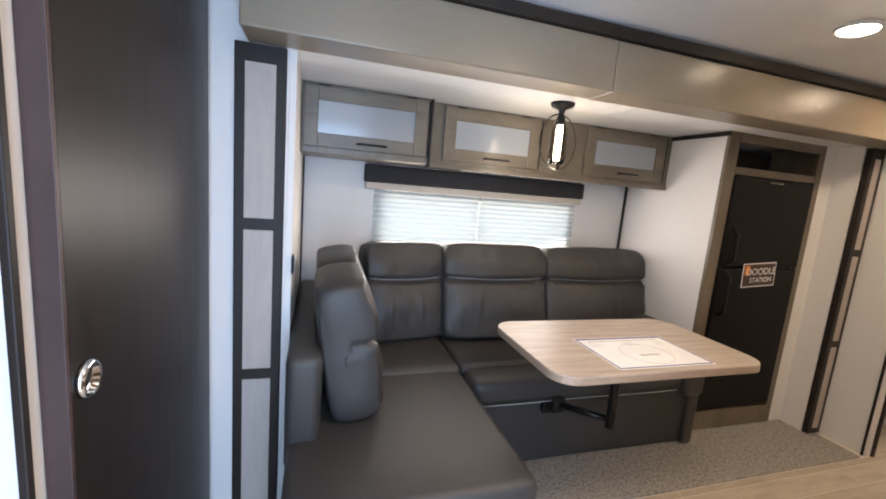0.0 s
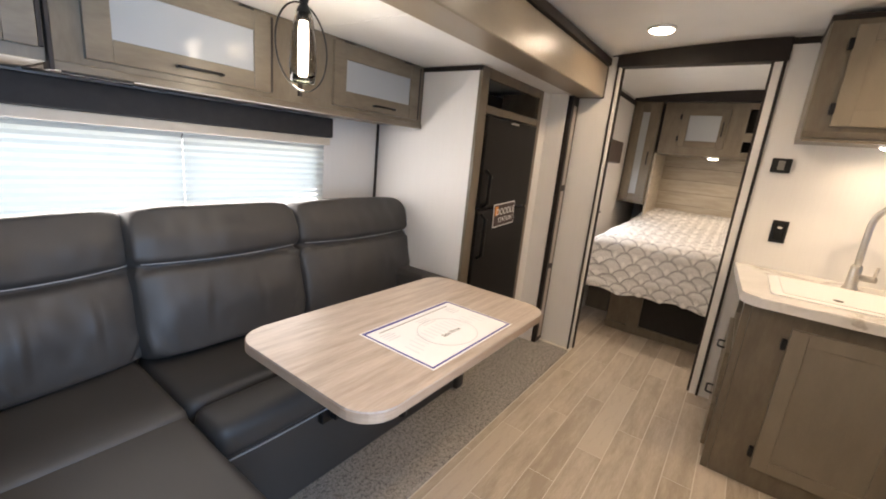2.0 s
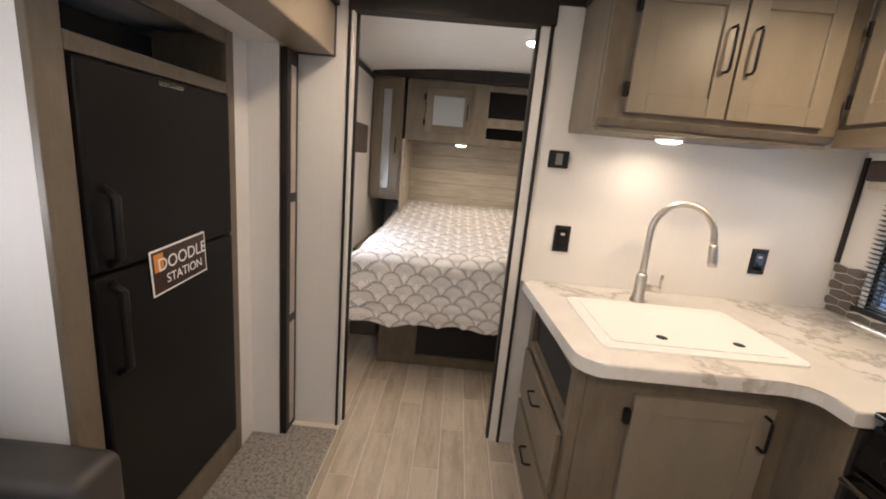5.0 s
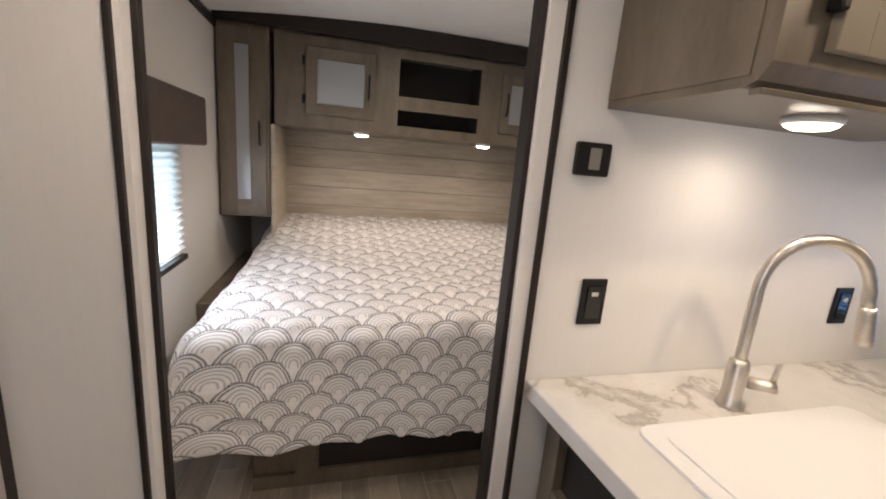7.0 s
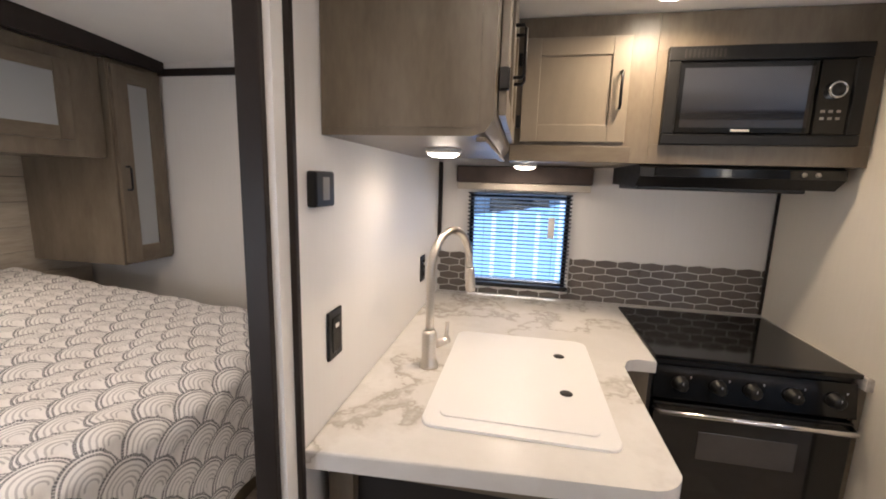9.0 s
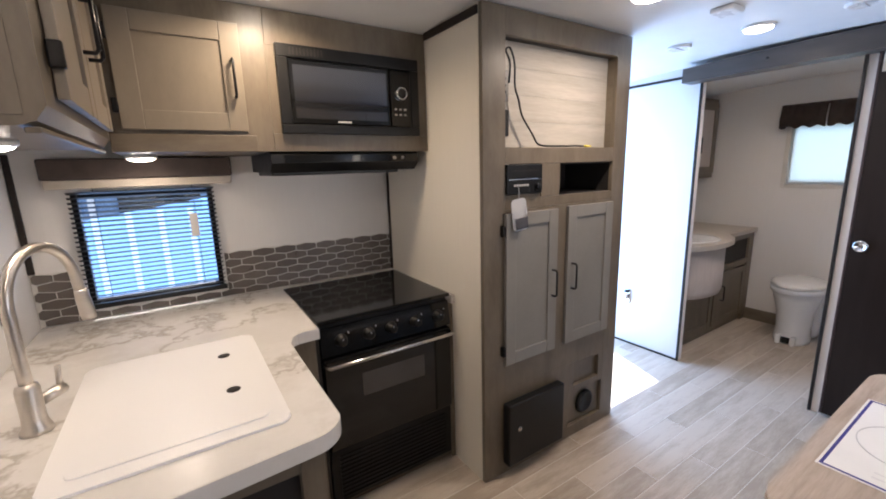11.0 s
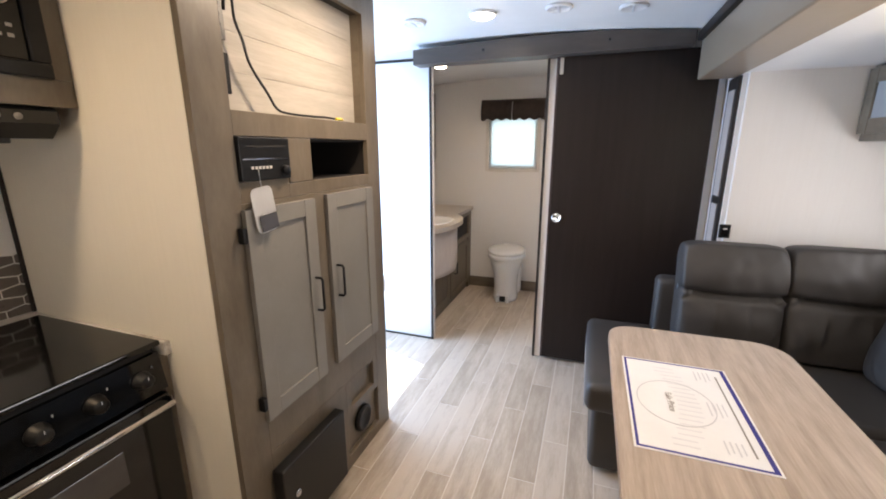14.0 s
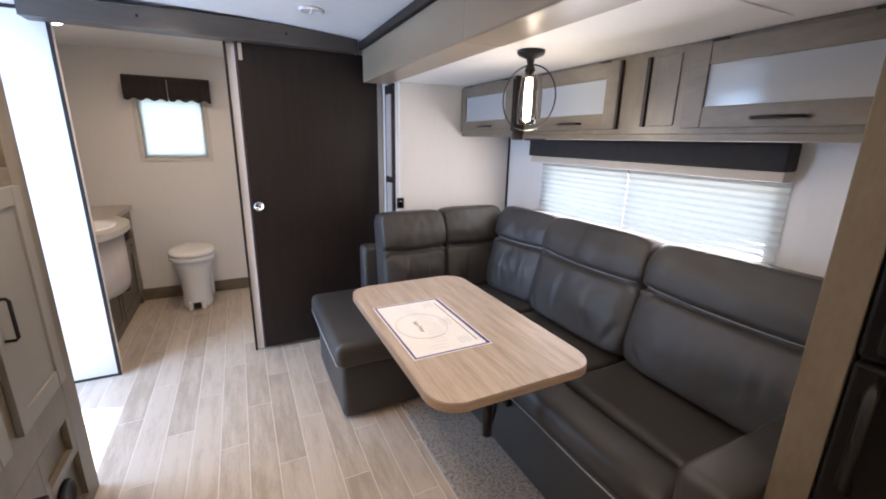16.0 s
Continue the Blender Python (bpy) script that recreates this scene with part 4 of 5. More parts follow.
# ---- refrigerator and its cabinet ----
ff = facing("y", -1, 2.0)
fr = thing("refrigerator_cabinet", (2.36, 2.3, 0), "grey-brown cabinet surround for the refrigerator", "cabinet")
box("side", 2.005, 2.025, 2.003, SY - .001, 0.013, SZ - .001, WALL, fr, 0.002, label="white side panel")
for a, b, c, d in ((2.002, 2.075, 0.013, SZ - .001), (2.685, 2.735, 0.013, SZ - .001), (2.075, 2.685, 1.655, SZ - .001), (2.075, 2.685, 1.49, 1.53), (2.075, 2.685, 0.013, 0.13)):
    ff("frame", a, b, c, d, -0.02, 0.0, CAB, fr, 0.003)
# back board coloured near-black for the shade deep in the niche
box("niche", 2.075, 2.685, 2.26, 2.28, 1.53, 1.655, SHADED_HOLE, fr, 0, label="back of the open shelf niche, shade in its colour")
for a in (2.06, 2.686):
    box("niche_side", a, a + .012, 2.0205, 2.26, 1.50, 1.68, CAB, fr, 0)
box("niche_floor", 2.075, 2.685, 2.0205, 2.26, 1.50, 1.529, CAB, fr, 0)
box("filler", 2.736, SX1 - .001, 2.004, 2.02, 0.013, SZ - .001, WALL, fr, 0.001)
rf = thing("refrigerator", (2.38, 2.1, 0.13), "black two-door refrigerator with recessed handles", "refrigerator")
box("body", 2.08, 2.68, 2.02, 2.66, 0.133, 1.488, BLACKP, rf, 0.004)
ff("door", 2.082, 2.678, 0.995, 1.485, -0.019, 0.012, FRIDGE, rf, 0.008)
ff("door", 2.082, 2.678, 0.15, 0.985, -0.019, 0.012, FRIDGE, rf, 0.008)
for v0, v1 in ((1.01, 1.20), (0.72, 0.965)):
    tube("handle", [at_face(ff, 2.125, v0, .012), at_face(ff, 2.125, v0 + .02, .04), at_face(ff, 2.125, v1 - .02, .04), at_face(ff, 2.125, v1, .012)], 0.011, BLACKP, rf, 10)
ff("badge", 2.33, 2.43, 1.462, 1.474, 0.0122, 0.0135, CHROME, rf, 0.001)
sg = thing("fridge_sign", (2.345, 1.99, 0.88), "brown and orange sign reading DOODLE STATION on the refrigerator", "sign")
rot = pose(2.375, 1.9845, 0.955, 90, -4, 0)
for nm, w, h, z, mt in (("border", .125, .068, 0, PAPER), ("face", .119, .062, .0012, BROWNSIGN)):
    bm = bmesh.new()
    bm_box(bm, -w, w, -h, h, 0.0, 0.001, 0)
    bm.transform(rot @ pose(0, 0, z))
    put_mesh(nm, bm, mt, sg)
bm = bmesh.new()
bm_box(bm, -.112, -.075, .002, .055, 0, .001, 0)
bm.transform(rot @ pose(0, 0, .0022))
put_mesh("mark", bm, ORANGE, sg)
words("text", "DOODLE", 0.054, rot @ pose(0.012, 0.018, .003), PAPER, sg)
words("text", "STATION", 0.040, rot @ pose(0.015, -0.030, .003), PAPER, sg)

# ---- kitchen ----
# base cabinets under the L-shaped counter
kb = thing("kitchen_base_cabinet", (2.6, 0.3, 0), "grey-brown kitchen base cabinet with shaker door and drawers", "cabinet")
box("body", 2.262, 2.935, 0.14, 0.738, 0.0005, 0.798, CAB, kb, 0.003)
box("body", 2.10, 2.963, Y_K + .002, 0.139, 0.0005, 0.798, CAB, kb, 0.003)
fx = facing("x", -1, 2.2615)
shaker(fx, 0.205, 0.60, 0.10, 0.735, kb, (0.232, 0.66, 0.10, True), 0.612, TAUPE, TAUPE, TAUPE, 0.055)
fy = facing("y", 1, 0.7385)
fy("stile", 2.263, 2.315, 0.001, 0.797, 0.0, 0.028, CAB, kb)
fy("stile", 2.88, 2.94, 0.001, 0.797, 0.0, 0.028, CAB, kb)
for v0, v1 in ((0.755, 0.797), (0.55, 0.585), (0.30, 0.325), (0.001, 0.08)):
    fy("rail", 2.315, 2.88, v0, v1, 0.0, 0.027, CABH, kb)
# no hollow here: a flat near-black sheet draws the shade of the open niche
fy("niche", 2.316, 2.879, 0.586, 0.754, 0.0005, 0.003, SHADED_HOLE, kb, 0, "dark open niche")
for v0, v1 in ((0.33, 0.545), (0.085, 0.295)):
    d = fy("drawer", 2.30, 2.895, v0, v1, 0.0275, 0.046, CABH, kb, 0.003)
    bar_handle(facing("y", 1, 0.7385 + .046), 2.58, (v0 + v1) / 2 + .05, 0.10, False, d)
# near-black sheet as the shade in the gap beside the range
box("gap_shade", 2.088, 2.099, -0.1, 0.135, 0.02, 0.79, SHADED_HOLE, kb, 0.001)

ct = thing("kitchen_counter", (2.6, 0.1, 0.8), "white marbled laminate L-shaped counter top", "counter")
r = 0.07
poly = [(2.963, Y_K + .001), (2.963, 0.828)]
poly += [(2.285, 0.786)]
poly += [(2.285 - 0.08 * math.sin(a), 0.706 + 0.08 * math.cos(a)) for a in [radians(9 * k) for k in range(1, 10)]]
poly += [(2.205, 0.235)]
poly += [(2.155 + 0.05 * math.cos(a), 0.235 - 0.07 * math.sin(a)) for a in [radians(15 * k) for k in range(1, 6)]]
poly += [(2.145, 0.165), (2.089, 0.163), (2.089, -0.428), (1.485, -0.428), (1.485, 0.135), (1.4648, 0.135), (1.4648, Y_K + .001)]
prism("top", poly[::-1], 0.7985, 0.84, MARBLE, ct, 0.006)

sk = thing("sink_cover", (2.53, 0.38, 0.84), "white sink with a fitted white cover with two finger holes", "sink")
prism("rim", rounded(2.305, 2.752, 0.078, 0.690, 0.03), 0.8405, 0.847, SINKWHITE, sk, 0.004)
prism("cover", rounded(2.345, 2.715, 0.118, 0.650, 0.02), 0.8472, 0.851, SINKWHITE, sk, 0.003)
# dark discs on the cover draw the shade in the finger holes
for y in (0.235, 0.475):
    lathe("finger_hole", (2.405, y, 0.8511), [(0.017, 0), (0.017, 0.0006), (0.001, 0.0007)], SHADED_HOLE, sk, 20)

fa = thing("kitchen_faucet", (2.80, 0.385, 0.84), "brushed nickel gooseneck faucet with pull-down head", "faucet")
lathe("base", (2.80, 0.385, 0), [(0.030, 0.8405), (0.029, 0.850), (0.024, 0.858), (0.022, 0.875), (0.022, 0.945), (0.019, 0.955), (0.014, 0.958)], NICKEL, fa)
dirv = Vector((-0.42, -0.907, 0))
c0 = Vector((2.80, 0.385, 0))
pts = [c0 + Vector((0, 0, 0.95 + 0.03 * k)) for k in range(7)]
for k in range(1, 17):
    a = math.pi * k / 16
    pts.append(c0 + dirv * (0.105 - 0.105 * math.cos(a)) + Vector((0, 0, 1.13 + 0.118 * math.sin(a))))
pts.append(pts[-1] + Vector((0, 0, -0.015)) + dirv * 0.004)
tube("gooseneck", pts, 0.0125, NICKEL, fa, 16)
e = pts[-1]
tube("spray_head", [e, e + Vector((0, 0, -.012)) + dirv * .002, e + Vector((0, 0, -.07)) + dirv * .010, e + Vector((0, 0, -.085)) + dirv * .012], [0.0135, 0.0155, 0.0175, 0.016], NICKEL, fa, 16)
tube("lever", [(2.785, 0.365, 0.905), (2.765, 0.335, 0.906), (2.755, 0.322, 0.908)], 0.014, NICKEL, fa, 12)
tube("lever_pin", [(2.760, 0.328, 0.91), (2.757, 0.325, 0.965)], 0.006, NICKEL, fa, 10)

# stove
st = thing("gas_range", (1.79, -0.15, 0), "black gas range with a glass lid over the burners", "range")
box("body", 1.492, 2.083, -0.425, 0.105, 0.03, 0.815, BLACKP, st, 0.004)
box("lid", 1.488, 2.086, -0.426, 0.128, 0.832, 0.848, BLACKG, st, 0.005, 3, "glossy black glass lid")
box("gap", 1.50, 2.075, -0.42, 0.11, 0.8155, 0.8318, BLACKP, st, 0.001)
fg = facing("y", 1, 0.1055)
bm = bmesh.new()
vs = [bm.verts.new((x, y, z)) for x in (1.494, 2.081) for y, z in ((0.1055, 0.70), (0.138, 0.705), (0.118, 0.812), (0.1055, 0.812))]
for q in ((0, 1, 2, 3), (4, 5, 6, 7), (0, 1, 5, 4), (1, 2, 6, 5), (2, 3, 7, 6), (3, 0, 4, 7)):
    bm.faces.new([vs[i] for i in q])
put_mesh("control_panel", bm, BLACKG, st)
for x in (1.555, 1.67, 1.785, 1.885, 2.0):
    lathe("knob", (x, 0.127, 0.757), [(0.026, 0), (0.026, 0.004), (0.021, 0.008), (0.019, 0.026), (0.015, 0.030), (0.001, 0.030)], BLACKP, st, 20, "y")
    box("knob_mark", x - .001, x + .001, 0.1572, 0.1578, 0.764, 0.772, GREYINK, st, 0)
    box("dial_mark", x - .034, x - .031, 0.1260, 0.1275, 0.777, 0.784, GREYINK, st, 0)
d = fg("oven_door", 1.496, 2.079, 0.30, 0.692, 0.0, 0.035, BLACKG, st, 0.006, "glossy black oven door")
fg("oven_window", 1.64, 1.93, 0.50, 0.60, 0.0352, 0.037, surface("oven_glass", (0.055, 0.05, 0.046), (0.07, 0.064, 0.06), 0.08, 6, bump=0), st, 0.002, "dark oven window")
tube("handle", [(1.50, 0.142, 0.672), (1.51, 0.172, 0.672), (2.065, 0.172, 0.672), (2.075, 0.142, 0.672)], 0.0085, CHROME, st, 10, "chrome handle bar")
fg("grille", 1.496, 2.079, 0.045, 0.29, 0.0, 0.02, BLACKP, st, 0.004)
for k in range(11):
    fg("louvre", 1.53, 2.045, 0.065 + k * .019, 0.074 + k * .019, 0.0202, 0.026, BLACKM, st, 0.001)
box("side_panel", 1.4655, 1.487, -0.42, 0.115, 0.0005, 0.798, CAB, st, 0.002, label="narrow cabinet filler beside the range")
box("plinth", 1.4655, 2.10, 0.02, 0.09, 0.0005, 0.0295, CABH, st, 0.002)

# upper cabinets
uc = thing("upper_cabinet", (2.78, 0.1, 1.48), "grey-brown upper cabinet with two shaker doors over the sink", "cabinet")
bm = bmesh.new()
poly = [(2.963, 1.484), (2.652, 1.484), (2.628, 1.492), (2.612, 1.515), (2.612, 1.965), (2.963, 1.985)]
lo = [bm.verts.new((x, 0.722, z)) for x, z in poly]
hi = [bm.verts.new((x, Y_K + .45, z)) for x, z in poly]
bm.faces.new(lo), bm.faces.new(hi)
for i in range(len(poly)):
    bm.faces.new((lo[i], lo[(i + 1) % 6], hi[(i + 1) % 6], hi[i]))
put_mesh("body", bm, CAB, uc)
box("end_panel", 2.640, 2.962, 0.7225, 0.7245, 1.50, 1.96, CAB, uc, 0.0005)
box("crown", 2.606, 2.962, -0.04, 0.729, 1.950, 1.972, DARK, uc, 0.003, label="dark crown strip")
box("bottom_lip", 2.625, 2.645, -0.04, 0.715, 1.474, 1.4835, CABH, uc, 0.002)
fu = facing("x", -1, 2.6115)
shaker(fu, 0.327, 0.640, 1.535, 1.925, uc, (0.36, 1.74, 0.13, True), 0.648, TAUPE, TAUPE, TAUPE, 0.06)
shaker(fu, 0.010, 0.320, 1.535, 1.925, uc, (0.285, 1.74, 0.13, True), None, TAUPE, TAUPE, TAUPE, 0.06)
uc2 = thing("upper_cabinet", (2.0, -0.28, 1.48), "grey-brown upper cabinet holding the microwave", "cabinet")
box("body", 2.13, 2.6118, Y_K + .001, -0.056, 1.478, 1.972, CAB, uc2, 0.002)
box("body", 1.4655, 2.1298, Y_K + .001, -0.056, 1.478, 1.545, CAB, uc2, 0.002)
box("body", 1.4655, 2.1298, Y_K + .001, -0.056, 1.85, 1.972, CAB, uc2, 0.002)
box("side", 1.4655, 1.52, Y_K + .001, -0.057, 1.545, 1.85, CAB, uc2, 0)
box("side", 2.098, 2.1298, Y_K + .001, -0.057, 1.545, 1.85, CAB, uc2, 0)
fz = facing("y", 1, -0.0555)
shaker(fz, 2.215, 2.575, 1.548, 1.90, uc2, (2.245, 1.72, 0.12, True), 2.583, TAUPE, TAUPE, TAUPE, 0.06)
fz("lower_rail", 2.19, 2.61, 1.479, 1.535, 0.0, 0.012, CABH, uc2, 0.002)
mw = thing("microwave", (1.81, -0.2, 1.55), "black built-in microwave with a mirrored door", "microwave")
box("body", 1.53, 2.095, -0.44, -0.066, 1.547, 1.845, BLACKP, mw, 0.003)
for a, b, c, d in ((1.515, 2.10, 1.812, 1.858), (1.515, 2.10, 1.543, 1.578), (1.515, 1.555, 1.578, 1.812), (2.06, 2.10, 1.578, 1.812)):
    fz("trim", a, b, c, d, 0.0005, 0.022, BLACKP, mw, 0.004)
fz("door", 1.655, 2.06, 1.58, 1.81, -0.008, 0.016, BLACKG, mw, 0.004)
fz("door_glass", 1.668, 2.045, 1.60, 1.79, 0.0162, 0.0175, surface("mirror_glass", (0.16, 0.16, 0.17), (0.17, 0.17, 0.18), 0.04, 4, metal=0.9, bump=0, rough_var=0.01), mw, 0, "mirrored door glass")
fz("control_panel", 1.557, 1.65, 1.58, 1.81, -0.008, 0.017, BLACKG, mw, 0.003)
lathe("dial", (1.602, -0.0385, 1.715), [(0.027, 0), (0.027, 0.012), (0.024, 0.016), (0.021, 0.016), (0.020, 0.013), (0.001, 0.013)], CHROME, mw, 24, "y", "chrome-ringed dial")
lathe("dial_cap", (1.602, -0.0255, 1.715), [(0.0195, 0), (0.018, 0.004), (0.001, 0.004)], BLACKP, mw, 20, "y")
for k in range(6):
    fz("button", 1.578 + .022 * (k % 3), 1.590 + .022 * (k % 3), 1.625 + .022 * (k // 3), 1.633 + .022 * (k // 3), 0.0172, 0.0185, GREYDOOR, mw, 0)
for k in range(10):
    fz("vent_slot", 1.93 + .013 * k, 1.936 + .013 * k, 1.822, 1.848, 0.0222, 0.0228, SHADED_HOLE, mw, 0)
fz("badge", 1.83, 1.885, 1.587, 1.594, 0.0165, 0.018, CREAM, mw, 0)
hd = thing("range_hood", (1.83, -0.25, 1.39), "black range hood under the microwave", "range hood")
bm = bmesh.new()
pr = [(Y_K + .001, 1.4775), (-0.075, 1.4775), (-0.055, 1.465), (-0.055, 1.435), (-0.10, 1.40), (Y_K + .001, 1.405)]
A = [bm.verts.new((1.515, y, z)) for y, z in pr]
B = [bm.verts.new((2.148, y, z)) for y, z in pr]
bm.faces.new(A), bm.faces.new(B)
for i in range(6):
    bm.faces.new((A[i], A[(i + 1) % 6], B[(i + 1) % 6], B[i]))
put_mesh("body", bm, BLACKP, hd)
box("chin", 1.60, 2.14, -0.40, -0.10, 1.388, 1.4035, BLACKP, hd, 0.004)
box("face_plate", 1.518, 2.10, -0.0548, -0.0525, 1.436, 1.466, BLACKG, hd, 0.001)
for x in (1.60, 1.64):
    lathe("switch", (x, -0.0525, 1.451), [(0.008, 0), (0.008, 0.005), (0.001, 0.006)], GREYDOOR, hd, 12, "y")

# outlets of light: small round fixtures
def puck(name, x, y, z, r, label, lens=LAMP_ON, sx=1.0):
    p = thing(name, (x, y, z), label, "lamp", "lamps")
    lathe("rim", (x, y, z), [(r, 0), (r, -0.010), (r * .9, -0.014), (r * .86, -0.010), (r * .86, -0.004), (0.001, -0.004)], WHITEP, p, 28, sx=sx)
    lathe("lens", (x, y, z), [(r * .85, -0.0045), (r * .84, -0.016), (r * .6, -0.022), (0.001, -0.024)], lens, p, 28, label="glowing lens", sx=sx)
    return p


puck("ceiling_lamp", 2.58, 1.36, arch(1.36), 0.065, "round white ceiling lamp, lit")
puck("ceiling_lamp", 1.76, 1.40, arch(1.40), 0.065, "round white ceiling lamp, lit")
puck("ceiling_lamp", 2.14, 0.10, arch(0.10), 0.065, "round white ceiling lamp, lit")
puck("ceiling_lamp", 0.95, 0.66, arch(0.66), 0.065, "round white ceiling lamp, lit")
puck("ceiling_lamp", 3.6, 0.8, arch(0.8), 0.065, "round bedroom ceiling lamp, lit")
puck("ceiling_lamp", 0.14, 0.70, arch(0.70), 0.065, "round white ceiling lamp, lit")
puck("ceiling_lamp", -0.87, 0.69, arch(0.69), 0.065, "round bathroom ceiling lamp, lit")
puck("ceiling_lamp", -0.90, 0.11, arch(0.11), 0.05, "round bathroom ceiling lamp, lit")
puck("cabinet_lamp", 2.77, 0.40, 1.484, 0.05, "small round lamp under the cabinet, lit")
puck("cabinet_lamp", 2.55, -0.27, 1.478, 0.05, "small round lamp under the cabinet, lit")
puck("cabinet_lamp", 4.52, 1.16, 1.456, 0.045, "small round lamp over the headboard, lit")
puck("cabinet_lamp", 4.52, 0.45, 1.456, 0.045, "small round lamp over the headboard, lit")
for x, y in ((0.13, 0.34), (0.14, 1.05), (0.10, 1.36)):
    sp = thing("ceiling_speaker", (x, y, arch(y)), "round white ceiling speaker or vent", "ceiling vent", "ceiling discs")
    lathe("rim", (x, y, arch(y) - .001), [(0.06, 0), (0.06, -0.008), (0.05, -0.013), (0.046, -0.010), (0.001, -0.009)], WHITEP, sp, 28)
    box("crossbar", x - .045, x + .045, y - .004, y + .004, arch(y) - .014, arch(y) - .009, GREYINK, sp, 0.001)
dt = thing("smoke_detector", (0.53, 0.735, arch(.735)), "square white detector on the ceiling", "detector")
box("case", 0.48, 0.58, 0.69, 0.78, arch(.735) - .022, arch(.735) - .001, WHITEP, dt, 0.008)

# ---- pantry and media cabinet ----
PY = 0.345
fn = facing("y", 1, PY)
pn = thing("pantry_cabinet", (1.0, 0.0, 0), "tall grey-brown pantry cabinet with TV niche and two doors", "cabinet")
top = 1.984
for a, b, c, d in ((1.35, 1.4645, 0.0005, top), (0.552, 0.655, 0.0005, top), (0.655, 1.35, 1.885, top), (0.655, 1.35, 1.408, 1.474), (1.152, 1.35, 1.225, 1.2845), (0.655, 1.152, 1.225, 1.268),
                   (1.03, 1.145, 1.2685, 1.4075), (0.655, 1.35, 0.42, 1.2245), (0.655, 1.35, 0.0005, 0.06), (0.92, 1.35, 0.06, 0.4195), (0.655, 0.69, 0.25, 0.4195), (0.885, 0.92, 0.25, 0.4195), (0.69, 0.885, 0.25, 0.285), (0.69, 0.885, 0.405, 0.4195)):
    fn("face_frame", a, b, c, d, -0.02, 0.0, CAB, pn, 0.0015)
box("end_panel", 0.552, 0.57, Y_K + .002, PY - .021, 0.0005, top, CAB, pn, 0.001)
for k in range(4):
    z0 = 1.476 + k * .1045
    box("plank", 0.62, 1.40, PY - .062, PY - .055, z0, z0 + .1041, TVPANEL, pn, 0.001, label="pale wood-look back plank")
box("niche_back", 0.60, 1.42, PY - .075, PY - .063, 1.45, 1.91, SHADED_HOLE, pn, 0)
for a, b, c, d in ((0.62, 0.654, 1.44, 1.91), (1.351, 1.40, 1.44, 1.91)):
    box("niche_cheek", a, b, PY - .055, PY - .0205, c, d, CABH, pn, 0)
box("niche_shelf", 0.655, 1.35, PY - .055, PY - .0205, 1.44, 1.4735, CABH, pn, 0)
box("niche_top", 0.655, 1.35, PY - .055, PY - .0205, 1.886, 1.92, DARK, pn, 0)
# recess beside the stereo; its inner faces have the shade put into their colour
box("recess_back", 0.64, 1.04, PY - .30, PY - .29, 1.25, 1.42, SHADED_HOLE, pn, 0)
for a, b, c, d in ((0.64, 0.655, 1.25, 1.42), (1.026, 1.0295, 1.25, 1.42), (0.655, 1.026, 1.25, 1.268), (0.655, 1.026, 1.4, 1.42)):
    box("recess_wall", a, b, PY - .29, PY - .0205, c, d, SHADED_HOLE, pn, 0)
shaker(fn, 1.052, 1.358, 0.545, 1.21, pn, (1.082, 0.875, 0.12, True), 1.37, GREYDOOR, GREYDOOR, GREYDOOR, 0.055)
shaker(fn, 0.655, 0.982, 0.548, 1.215, pn, (0.950, 0.885, 0.12, True), None, GREYDOOR, GREYDOOR, GREYDOOR, 0.055)
fn("small_panel", 0.68, 0.895, 0.27, 0.415, -0.030, -0.0205, CAB, pn, 0)
fn("vent_back", 0.64, 0.93, 0.06, 0.25, -0.03, -0.021, CAB, pn, 0)
lathe("vent", (0.775, PY - .0205, 0.155), [(0.062, 0), (0.062, 0.012), (0.050, 0.018), (0.044, 0.010), (0.001, 0.008)], BLACKP, pn, 24, "y", "round black floor vent")
pd = fn("furnace_door", 1.005, 1.36, 0.06, 0.362, 0.0005, 0.045, BLACKP, pn, 0.006, "black metal furnace door")
lathe("lock", (1.30, PY + .045, 0.235), [(0.013, 0), (0.013, 0.004), (0.009, 0.006), (0.001, 0.006)], CHROME, pn, 16, "y", "round chrome lock")
ra = thing("car_stereo", (1.25, PY, 1.29), "black stereo unit built into the pantry", "stereo")
fn("body", 1.153, 1.349, 1.286, 1.406, -0.05, 0.012, BLACKP, ra, 0.003)
fn("disc_slot", 1.175, 1.325, 1.378, 1.383, 0.0122, 0.0128, SHADED_HOLE, ra, 0)
fn("chrome_line", 1.16, 1.342, 1.344, 1.348, 0.0122, 0.0135, CHROME, ra, 0)
for k in range(6):
    fn("button", 1.235 + k * .014, 1.243 + k * .014, 1.318, 1.326, 0.0122, 0.0135, CREAM, ra, 0)
lathe("volume_knob", (1.182, PY + .012, 1.312), [(0.015, 0), (0.014, 0.014), (0.001, 0.015)], BLACKM, ra, 18, "y")
tg = thing("hang_tag", (1.31, PY + .02, 1.15), "white hang tag with a dark photo strip on the stereo knob", "tag")
tube("string", [(1.292, PY + .016, 1.318), (1.294, PY + .022, 1.26)], 0.0009, PAPER, tg, 5)
bm = bmesh.new()
poly = rounded(-0.042, 0.042, -0.065, 0.065, 0.02)
bm.faces.new([bm.verts.new((x, y, 0)) for x, y in poly])
bmesh.ops.solidify(bm, geom=bm.faces[:], thickness=0.0012)
bm.transform(pose(1.296, PY + .028, 1.205, 92, 6, 0))
put_mesh("card", bm, PAPER, tg)
bm = bmesh.new()
bm_box(bm, -0.038, 0.030, -0.060, -0.014, -0.0035, -0.0028, 0)
